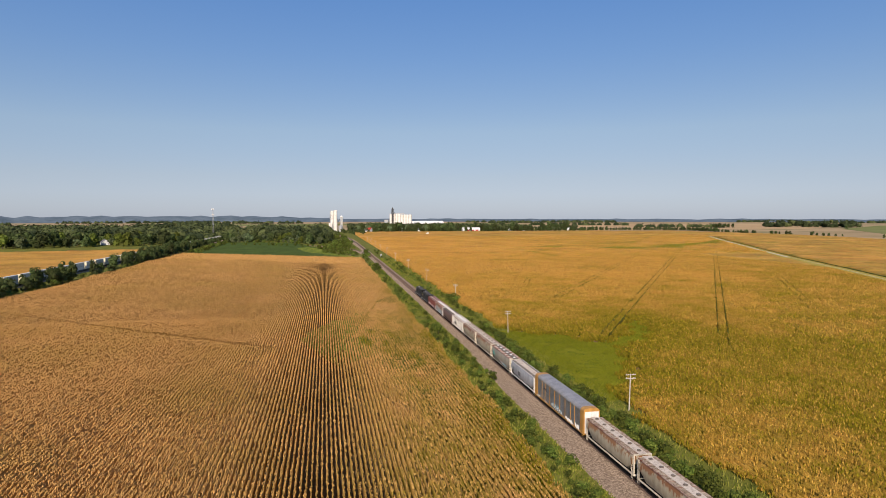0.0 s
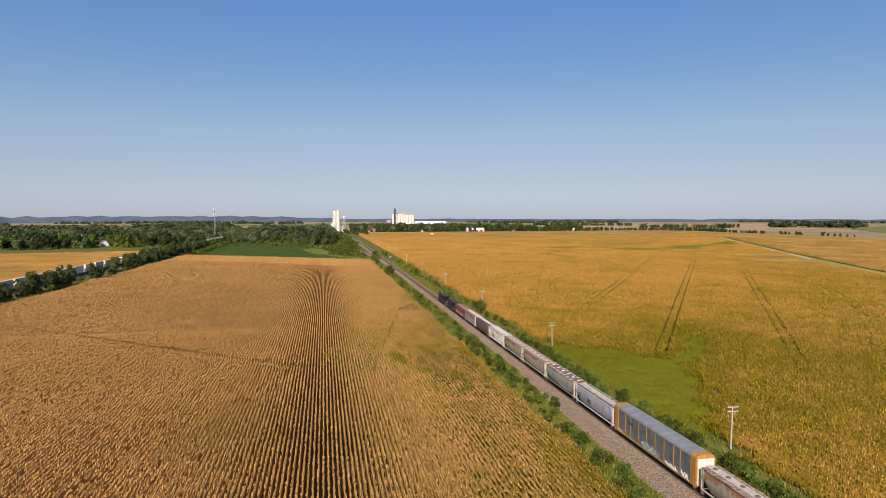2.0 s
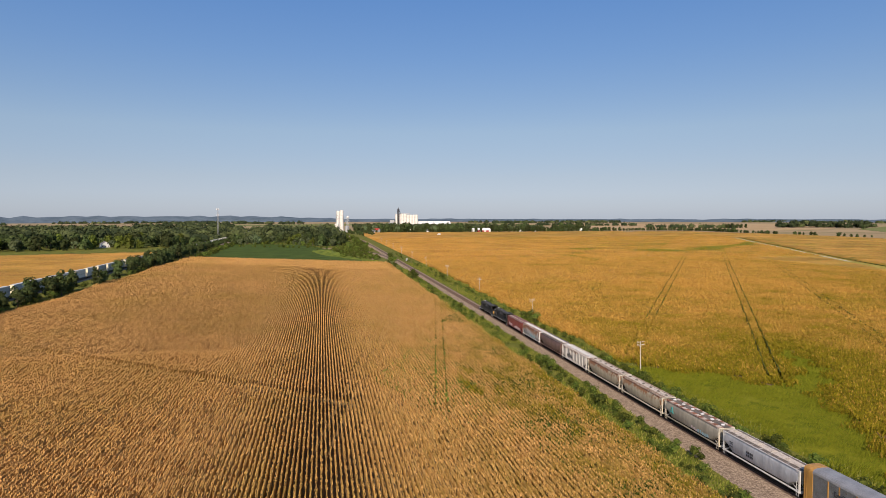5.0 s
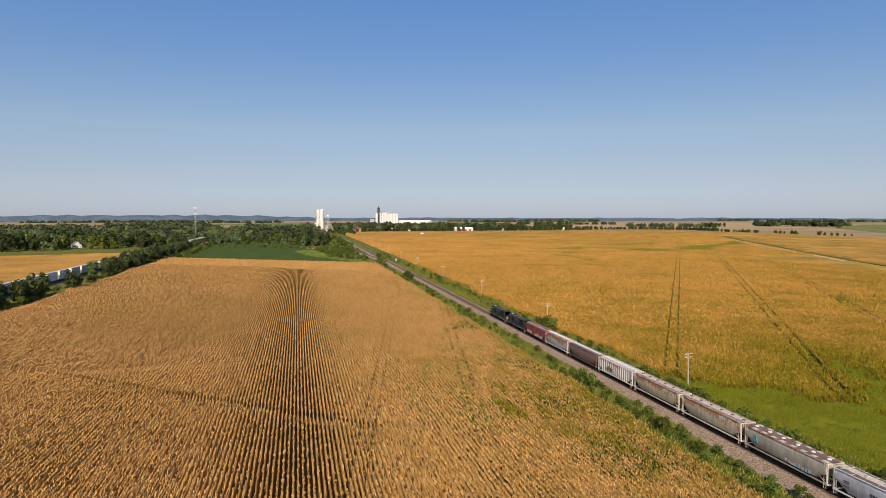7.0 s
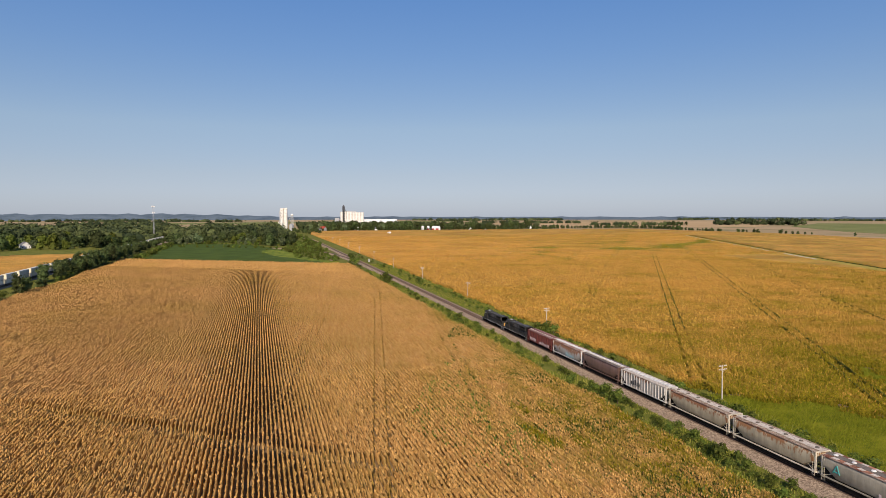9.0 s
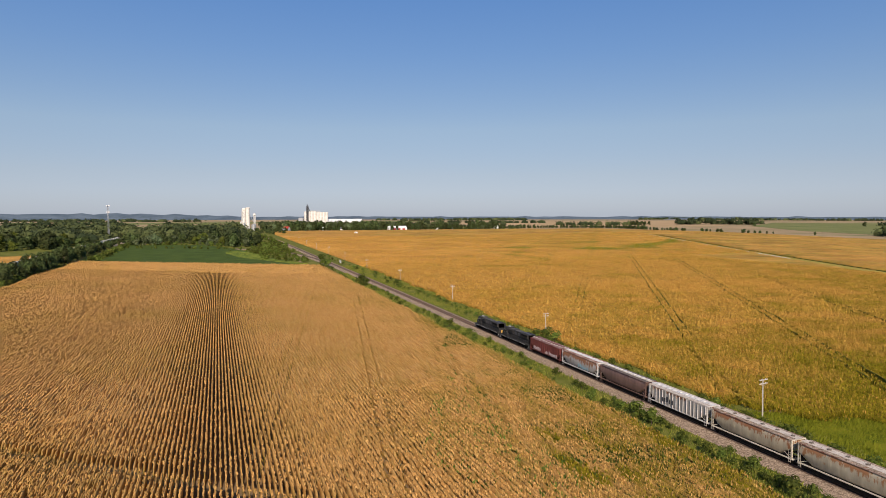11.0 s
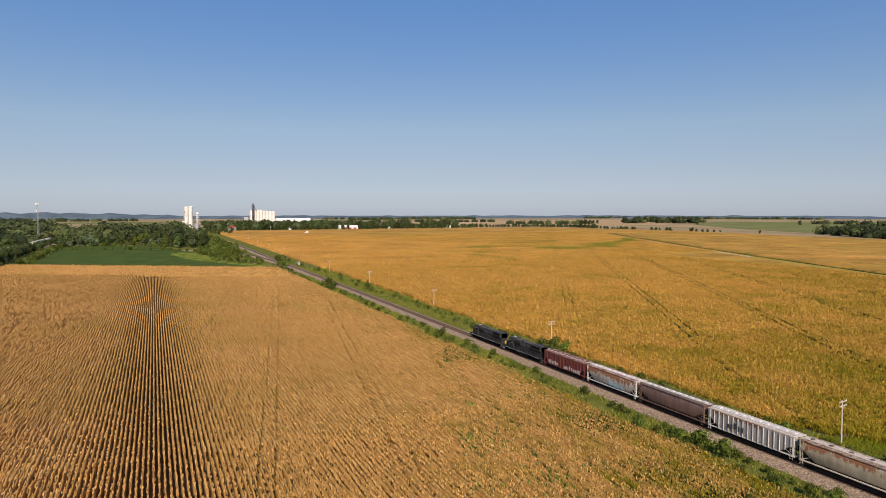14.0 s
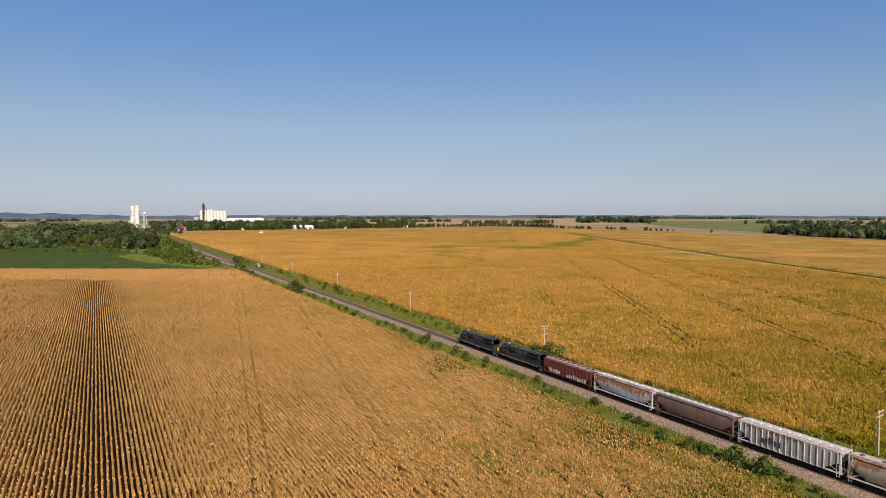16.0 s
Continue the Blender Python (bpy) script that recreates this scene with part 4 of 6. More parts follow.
def tufts(name, poly, per_m2, h, label, seed, wide=1.0, material=None, lean=0.35):
    """Tall grass: bent blades in tufts."""
    r = np.random.default_rng(seed)
    xs, ys = [p[0] for p in poly], [p[1] for p in poly]
    n = int((max(xs) - min(xs)) * (max(ys) - min(ys)) * per_m2)
    x, y = r.uniform(min(xs), max(xs), n), r.uniform(min(ys), max(ys), n)
    ok = inside(x, y, poly) & (r.random(n) < 0.65 + 0.5 * cloudy(x, y, 7))
    x, y = x[ok], y[ok]
    n = len(x)
    az = r.uniform(0, 6.28, n)
    k = h * r.uniform(0.5, 1.3, n) * (1 + 0.3 * cloudy(x, y, 12))
    c, d = np.cos(az), np.sin(az)
    lx, ly = lean * k + r.normal(0, 0.25, n) * k, 0.15 * k + r.normal(0, 0.25, n) * k
    w = (0.05 + 0.06 * r.random(n)) * wide
    v = np.stack([np.stack([x - c * w, y - d * w, 0 * x], 1), np.stack([x + c * w, y + d * w, 0 * x], 1),
                  np.stack([x + c * w * 1.5 + lx * 0.6, y + d * w * 1.5 + ly * 0.6, 0.75 * k], 1), np.stack([x - c * w * 0.3 + lx, y - d * w * 0.3 + ly, k], 1)], 1)
    tagged(new(name, np_mesh(name, v.reshape(-1, 3), np.arange(4 * n).reshape(-1, 4), material or M_BLADE)), label, "grass", kind="stuff")


tufts("tall_grass", grown(PATCH, 2.2), 34, 0.45, "lush bright green tall grass in the hollow", 61, 0.42, M_MEADOW, 0.9)
tufts("bank_grass", [(-13, -55), (-6.2, -55), (-6.2, 22), (-4.4, 60), (-4.0, 420), (-13.5, 420)], 13, 0.5, "green weeds and grass between corn and railway", 62, 0.8)
tufts("bank_grass", [(3.5, -55), (16.5, -55), (16.5, 200), (20, 480), (3.5, 480)], 7, 0.5, "green weeds and grass between railway and corn", 63, 0.8)

tufts("row_weeds", [(-15, 15), (-15, 190), (-24, 170), (-33, 140), (-34, 60), (-28, 15)], 7, 1.25, "dark green weeds between the corn rows beside the railway", 64, 2.2, M_SHRUB)
tufts("row_weeds", [(-33, 60), (-32, 140), (-44, 120), (-56, 90), (-44, 50)], 5.5, 1.2, "dark green weeds between the corn rows", 65, 2.2, M_SHRUB)

# hedgerow along the second track
y = 150.0
while y < 470:
    if not 318 < y < 402:
        plant("hedgerow_tree", random.choice(T_NEAR + T_TALL), -205 + random.uniform(-4, 3), y, random.uniform(0.7, 1.2), "dark green hedgerow tree beside the railway", "tree", "trees of the hedgerow")
        plant("undergrowth_bush", random.choice(SHRUBS), -202 + random.uniform(-5, 2), y + random.uniform(-3, 3), random.uniform(0.9, 1.8), "green leafy bush under the hedgerow", "bush", "bushes of the hedgerow")
    y += random.uniform(4.5, 7)
for kinds, x, y, k in ((T_TALL, -199, 335, 1.0), (T_NEAR, -198, 343, 0.95), (T_NEAR, -197.5, 362, 0.66), (T_NEAR, -197, 368, 0.55)):
    plant("hedgerow_tree", kinds[0], x, y, k, "single green tree in the gap of the hedgerow", "tree", "trees of the hedgerow")
y = 471.0
while y < 985:
    for x in (-202, -209):
        plant("hedgerow_tree", random.choice(T_NEAR + T_TALL), x + random.uniform(-3, 3) - 0.02 * (y - 470), y, random.uniform(0.8, 1.25) if y < 640 else random.uniform(0.6, 1.0) if y < 830 else random.uniform(0.45, 0.72), "dark green hedgerow tree beside the railway", "tree", "trees of the hedgerow")
    y += random.uniform(5.5, 8)


YARD = [(-240, 940), (-236, 880), (-209, 880), (-205, 960), (-200, 1420), (-240, 1420)]
LITTLE_SOY = [(-94, 901), (-83, 1019), (-43, 1086), (-30, 1078), (-26, 1015), (-24, 910), (-36, 857), (-61, 855)]
GLADES = [(-445, 852, 12), (-438, 834, 9), (-431, 814, 7), (-352, 834, 11), (-345, 816, 8), (-339, 800, 6)]     # open ground before houses


def bare(x, y):
    """Where no tree stands: the railway yard and the open ground before some houses."""
    hit = inside(x, y, YARD) | inside(x, y, LITTLE_SOY)
    for (x0, y0), (x1, y1) in zip(BRANCH, BRANCH[1:]):
        k = np.clip(((x - x0) * (x1 - x0) + (y - y0) * (y1 - y0)) / ((x1 - x0) ** 2 + (y1 - y0) ** 2), 0, 1)
        hit = hit | (np.hypot(x - x0 - k * (x1 - x0), y - y0 - k * (y1 - y0)) < 4.5)
    for gx, gy, r in GLADES:
        hit = hit | (np.hypot(x - gx, y - gy) < r)
    return hit



def wood(poly, step, kinds, k0, k1, label, group, name="tree"):
    xs, ys = [p[0] for p in poly], [p[1] for p in poly]
    y = min(ys)
    while y < max(ys):
        x = min(xs)
        while x < max(xs):
            px, py = x + random.uniform(-0.45, 0.45) * step, y + random.uniform(-0.45, 0.45) * step
            if inside(np.array(px), np.array(py), poly) and not bare(np.array(px), np.array(py)):
                plant(name, random.choice(kinds), px, py, random.uniform(k0, k1), label, "tree", group)
            x += step
        y += step


wood([(-420, 735), (-300, 790), (-232, 830), (-232, 900), (-320, 900), (-520, 860), (-640, 900), (-640, 860)], 19, T_FAR + T_DARK + T_DARK + T_FRESH + T_PALE[:1], 0.85, 1.55, "leafy green tree at the edge of the town's woods", "trees at the wood's edge")
wood([(-205, 880), (-110, 880), (-70, 800), (-40, 800), (-30, 1000), (-205, 960)], 17, T_FAR + T_DARK + T_FRESH + T_PALE, 0.75, 1.3, "leafy green tree at the edge of the town's woods", "trees at the wood's edge")
wood([(-48, 560), (-14, 520), (-10, 620), (-18, 790), (-50, 790), (-56, 680)], 9, T_BRUSH, 0.4, 0.85, "bushy green tree beside the branch track", "trees by the branch track")
wood([(-14, 640), (-6, 640), (-20, 1400), (-40, 1400)], 13, T_BRUSH, 0.7, 1.5, "leafy green tree along the railway", "trees along the railway")


def woods(name, poly, step, h, n, size, label, seed, shade=1.3):
    """A far wood: many crowns in one mesh."""
    r = np.random.default_rng(seed)
    xs, ys = [p[0] for p in poly], [p[1] for p in poly]
    X, Y = np.meshgrid(np.arange(min(xs), max(xs), step), np.arange(min(ys), max(ys), step))
    X, Y = X + r.uniform(-0.45, 0.45, X.shape) * step, Y + r.uniform(-0.45, 0.45, X.shape) * step
    ok = inside(X, Y, poly) & ~bare(X, Y)
    V = []
    for x, y in zip(X[ok], Y[ok]):
        k = h * r.uniform(0.5, 1.2)
        rad = step * r.uniform(0.42, 0.68)
        lobes = [(x, y, max(k - rad, 0.5), rad)] + [(x + r.uniform(-0.75, 0.75) * rad, y + r.uniform(-0.75, 0.75) * rad, k * z, rad * s) for z, s in ((0.3, 0.75), (0.55, 0.62))]
        c = cores(lobes[:2], 0.72, int(r.integers(1 << 30)))
        V.append(np.concatenate([crown_points(lobes, n, size, int(r.integers(1 << 30)), 1.0, 0.16), c]))
    per = len(V[0])
    G, P = np.repeat(r.random(len(V)) ** shade, per), np.repeat(r.random(len(V) * per // 4), 4)
    V = np.concatenate(V)
    tagged(new(name, np_mesh(name, V, np.arange(len(V)).reshape(-1, 4), M_WOODS, green=G, pale=P)), label, "woods", kind="stuff")


wood([(-46, 650), (-12, 650), (-14, 850), (-36, 850)], 9, T_BRUSH, 0.65, 1.15, "bushy green tree between soybean field and railway", "trees by the branch track")
wood([(-98, 892), (-62, 842), (-30, 842), (-30, 854), (-60, 852), (-94, 900)], 6, T_BRUSH, 0.3, 0.6, "low green bush before the small soybean field", "bushes by the branch track", "brush_bush")
for (x0, x1, y0, y1, n, k0, k1) in ((34, 84, 1418, 1468, 9, 0.45, 0.85), (100, 330, 1478, 1498, 20, 0.5, 0.95), (362, 394, 1472, 1484, 5, 0.8, 1.15), (398, 428, 1474, 1486, 3, 0.5, 0.8),
                                     (430, 500, 1452, 1474, 13, 0.9, 1.4), (500, 518, 1448, 1460, 3, 0.9, 1.1), (518, 538, 1446, 1458, 3, 1.1, 1.4), (590, 655, 1590, 1615, 10, 1.0, 1.5), (547, 567, 1446, 1452, 3, 0.55, 0.8), (580, 640, 1445, 1455, 10, 0.4, 0.9)):
    for i in range(n):
        plant("town_tree", random.choice(T_FAR + T_DARK), x0 + (x1 - x0) * (i + random.random()) / n, random.uniform(y0, y1), random.uniform(k0, k1), "leafy green tree before the town's houses", "tree", "trees at the town's edge")


woods("town_woods", [(-640, 880), (-520, 880), (-320, 900), (-232, 900), (-232, 960), (-195, 960), (-195, 1000), (-30, 1000), (-34, 1080), (-640, 1080)], 19, 22, 66, 2.0, "dense green trees over the town", 3)
woods("town_woods", [(-640, 1080), (-34, 1080), (-40, 1480), (-640, 1480)], 24, 22, 46, 2.6, "dense green trees over the town", 8)
woods("town_woods", [(-1500, 1000), (-640, 900), (-640, 1600), (-1500, 1700)], 30, 20, 36, 3.4, "dense green trees over the town", 4)
woods("town_woods", [(20, 1560), (300, 1580), (540, 1600), (540, 1680), (20, 1760)], 17, 19, 50, 2.3, "dense green trees along the town's edge", 5)
woods("woodland", [(1005, 775), (926, 658), (883, 511), (870, 300), (1200, 300), (1300, 700), (1200, 800)], 18, 18, 30, 2.4, "dark green woodland beyond the corn", 6, 4)
woods("woodland", [(1450, 1800), (1720, 1700), (1760, 1760), (1480, 1870)], 18, 24, 50, 2.6, "dark green wood among far fields", 7, 4)


BRUSH = [(-24, 672), (-44, 722), (-80, 758), (-130, 785), (-188, 812)]
for (x0, y0), (x1, y1) in zip(BRUSH, BRUSH[1:]):
    for i in range(8):
        k = (i + random.random()) / 8
        plant("brush_bush", random.choice(T_BRUSH), x0 + (x1 - x0) * k + random.uniform(-3, 3), y0 + (y1 - y0) * k - random.uniform(5, 9), random.uniform(0.35, 0.8), "green bush beside the branch track", "bush", "bushes by the branch track")

for (x0, y0), (x1, y1), n in (((-184, 588), (-187, 720), 17), ((-187, 720), (-193, 865), 16), ((-193, 872), (-110, 862), 16), ((-110, 862), (-82, 805), 8)):
    for i in range(n):
        k = (i + random.random()) / n
        plant("brush_bush", random.choice(T_BRUSH + T_BRUSH + T_PALE[:1] if y0 > 860 else T_BRUSH), x0 + (x1 - x0) * k + random.uniform(-4, 3), y0 + (y1 - y0) * k + random.uniform(0, 5), random.uniform(0.6, 1.25), "rounded green bush at the edge of the soybean field", "bush", "bushes round the soybean field")

# thin tree lines across the far fields
LINE = [(622, 1535), (753, 1540), (880, 1530), (935, 1440), (925, 1310), (918, 1200), (915, 1090), (925, 1000), (935, 950), (965, 925)]
for (x0, y0), (x1, y1) in zip(LINE, LINE[1:]):
    close = y0 > 1400
    n = int(math.hypot(x1 - x0, y1 - y0) / (4.5 if close else 6.0))
    for i in range(n):
        k = (i + random.random()) / n
        if close or random.random() < (0.8 if math.sin(0.06 * (y0 + (y1 - y0) * k)) > -0.45 else 0.15):
            plant("field_tree", random.choice(T_FAR + T_DARK), x0 + (x1 - x0) * k + random.uniform(-4, 4), y0 + (y1 - y0) * k + random.uniform(-3, 3), random.uniform(0.45, 0.85) if close else 0.34 + 0.36 * random.random() ** 1.5, "small dark green tree in a line between fields", "tree", "trees between the far fields")
for i in range(8):
    plant("field_tree", random.choice(T_FAR + T_DARK), 1235 + 9 * i + random.uniform(-3, 3), random.uniform(1765, 1790), random.uniform(0.8, 1.3), "tall dark green tree in a clump between fields", "tree", "trees between the far fields")
for i in range(90):
    plant("town_tree", random.choice(T_FAR + T_PALE), random.uniform(30, 640) if i < 60 else random.uniform(30, 330), random.uniform(1505, 1560), random.uniform(0.9, 1.9), "leafy green tree at the edge of the town", "tree", "trees at the town's edge")
for i in range(22):
    y = random.uniform(1240, 1520)
    plant("town_tree", random.choice(T_FAR + T_DARK), 8 - 0.1 * (y - 1240) + random.uniform(0, 42), y, random.uniform(0.35, 0.85), "leafy green tree at the edge of the town", "tree", "trees at the town's edge")
sheet("gravel_yard", YARD, 0.06, M_YARD, "pale sandy yard along the second railway", "yard")
for x, y, k in ((950, 853, 0.5), (1740, 1342, 1.1), (1515, 1537, 1.0)):
    plant("field_tree", random.choice(T_FAR), x, y, k, "small dark green tree alone between fields", "tree")

# ---------------------------------------------------------------- far distance
M_FARGREEN = surface("far_green_crop", (0.126, 0.147, 0.0462), (0.193, 0.197, 0.0714), 0.01, 0.95, fine=6)
M_FARTAN = surface("far_tan_crop", (0.353, 0.244, 0.126), (0.437, 0.311, 0.168), 0.008, 0.95, fine=6)
sheet("town_ground", [(-700, 850), (-420, 735), (-300, 790), (-234, 830), (-200, 900), (-110, 850), (-56, 690), (-40, 560), (-22, 520), (-18, 900), (-40, 1500), (600, 1560), (600, 1750), (-700, 1700)], 0.03, M_GRASS, "shaded grass under the town's trees", "grass")
sheet("far_field", [(1060, 800), (1300, 780), (2600, 1500), (2100, 2000), (1500, 1540), (1165, 1060)], 0.3, M_FARGREEN, "green crop field beyond the corn", "field")
sheet("far_field", [(700, 1600), (1400, 1560), (2600, 2600), (900, 2900)], 0.3, M_FARTAN, "pale tan crop field far off", "field")
sheet("far_field", [(-1700, 1750), (-300, 1800), (-300, 2200), (-1700, 2300)], 0.3, M_FARTAN, "pale tan crop field behind the town woods", "field")
sheet("far_field", [(-600, 2500), (900, 2950), (900, 3300), (-600, 3000)], 0.3, M_FARGREEN, "green crop field far off", "field")
for i, (x, y, w) in enumerate(((-1900, 3000, 900), (-500, 3300, 700), (1000, 3300, 260), (1500, 3500, 500), (2900, 3300, 900))):
    woods("far_woods", [(x - w / 2, y), (x + w / 2, y + 30), (x + w / 2, y + 90), (x - w / 2, y + 60)], 28, 10, 26, 2.8, "dark tree line far across the plain", 70 + i, 4)

for i, (az, d, w) in enumerate(((-26, 2300, 500), (-12, 2600, 420), (8, 2500, 300), (24, 2600, 420), (33, 2200, 300), (60, 2400, 500), (20, 3700, 900), (48, 3900, 1000), (68, 3600, 900), (-14, 3800, 1000))):
    a = radians(az)
    x, y = -50 + d * math.sin(a), d * math.cos(a)
    ux, uy = math.cos(a) * w / 2, -math.sin(a) * w / 2
    nx, ny = math.sin(a) * 45, math.cos(a) * 45
    woods("far_woods", [(x - ux, y - uy), (x + ux, y + uy), (x + ux + nx, y + uy + ny), (x - ux + nx, y - uy + ny)], 26, 9, 24, 3.0, "dark tree line far across the plain", 90 + i, 4)


def hills(name, a0, a1, dist, h, seed, label):
    """A low wooded ridge round the horizon."""
    bm = bmesh.new()
    n = 160
    secs = []
    for i in range(n + 1):
        a = radians(a0 + (a1 - a0) * i / n)
        e = math.sin(math.pi * i / n) ** 0.3
        k = i * (a1 - a0) / 20.0
        tall = 1.1 if a < -0.12 else 1.1 - 0.62 * min(1, (a + 0.12) / 0.17)
        z = h * tall * e * (0.75 + 0.3 * noise.noise((k * 0.22, seed, 0)) + 0.12 * noise.noise((k * 0.9, seed, 3)) + 0.05 * noise.noise((k * 4.0, seed, 5)))
        c, s = math.sin(a), math.cos(a)
        secs.append([(-50 + c * r, s * r, zz) for r, zz in ((dist - 200, 0), (dist - 50, z * 0.8), (dist, z), (dist + 150, 0))])
    loft(bm, secs, caps=False)
    tagged(part(name, bm, M_HILL), label, "hills", kind="structure")


hills("backdrop_hills", -48, 88, 4450, 52, 2, "wooded hills on the far horizon, blue haze in their colour")

# ---------------------------------------------------------------- poles
def crossarm_pole(h):
    ob = thing("utility_pole", "weathered grey timber pole with crossarms beside the railway", "utility pole", group="poles along the railway")
    bm = bmesh.new()
    rod(bm, (0, 0, -0.3), (0, 0, h), 0.15, 8, 0.1)
    part("pole", bm, M_POLE, ob)
    for z, w in ((h - 0.25, 2.3), (h - 1.0, 2.3)):
        bm = bmesh.new()
        box(bm, 0, -0.14, z, w, 0.1, 0.13)
        arm = part("crossarm", bm, M_POLE, ob)
        for x in (-1.0, -0.6, 0.6, 1.0):
            bm = bmesh.new()
            rod(bm, (x, -0.14, z + 0.13), (x, -0.14, z + 0.3), 0.045, 6)
            part("insulator", bm, M_GLASS_WHITE, arm)
    for s in (-1, 1):
        bm = bmesh.new()
        rod(bm, (s * 0.08, -0.12, h - 1.5), (s * 0.7, -0.12, h - 0.95), 0.025, 5)
        part("brace", bm, M_POLE, ob)
    return ob


POLE = crossarm_pole(7.9)
POLE.matrix_basis = pose(15.5, 0, 0, 0, 1.5, 4)
for i in range(1, 11):
    copy_thing(POLE, pose(15.5 + max(0, i - 5) * 0.9, 88.6 * i, 0, 0, random.uniform(-1.5, 1.5), random.uniform(-6, 6)))


# ---------------------------------------------------------------- rolling stock
RAIL = 0.75
TRAIN_Y = 10.8       # how far up the line the whole train stands


def wheelset(parent, y, r=0.46):
    for s in (-1, 1):
        bm = bmesh.new()
        rod(bm, (s * 0.68, y, r), (s * 0.82, y, r), r, 16)
        part("wheel", bm, M_UNDER, parent)


def bogie(parent, y, axles=2, base=1.78, r=0.46, frame_z=0.35):
    bm = bmesh.new()
    for s in (-1, 1):
        box(bm, s * 1.02, y, frame_z, 0.16, base * (axles - 1) + 0.5, 0.3)
        box(bm, s * 1.02, y, frame_z + 0.25, 0.2, base * 0.5, 0.28)
    box(bm, 0, y, 0.45, 2.0, 0.4, 0.35)
    b = part("bogie", bm, M_UNDER, parent)
    for i in range(axles):
        wheelset(b, y + base * (i - (axles - 1) / 2), r)


def ladder(parent, x, y, z0, z1, along, mat, w=0.42):
    bm = bmesh.new()
    dx, dy = (0, w / 2) if along == "y" else (w / 2, 0)
    for s in (-1, 1):
        rod(bm, (x + s * dx, y + s * dy, z0), (x + s * dx, y + s * dy, z1), 0.028, 5)
    z = z0 + 0.15
    while z < z1:
        rod(bm, (x - dx, y - dy, z), (x + dx, y + dy, z), 0.02, 4)
        z += 0.38
    part("ladder", bm, mat, parent)


def coupler(parent, y):
    s = 1 if y > 0 else -1
    bm = bmesh.new()
    box(bm, 0, y - s * 0.2, 0.72, 0.26, 0.7, 0.26)
    box(bm, 0, y + s * 0.1, 0.66, 0.36, 0.22, 0.36)
    part("coupler", bm, M_UNDER, parent)


CURVED = [(0.95, 1.15), (1.36, 1.42), (1.54, 2.0), (1.58, 2.8), (1.52, 3.55), (1.36, 4.0), (1.1, 4.2), (0.0, 4.28)]
BOXED = [(1.0, 1.15), (1.46, 1.25), (1.5, 1.6), (1.5, 2.6), (1.5, 3.6), (1.5, 4.05), (1.15, 4.2), (0.0, 4.28)]


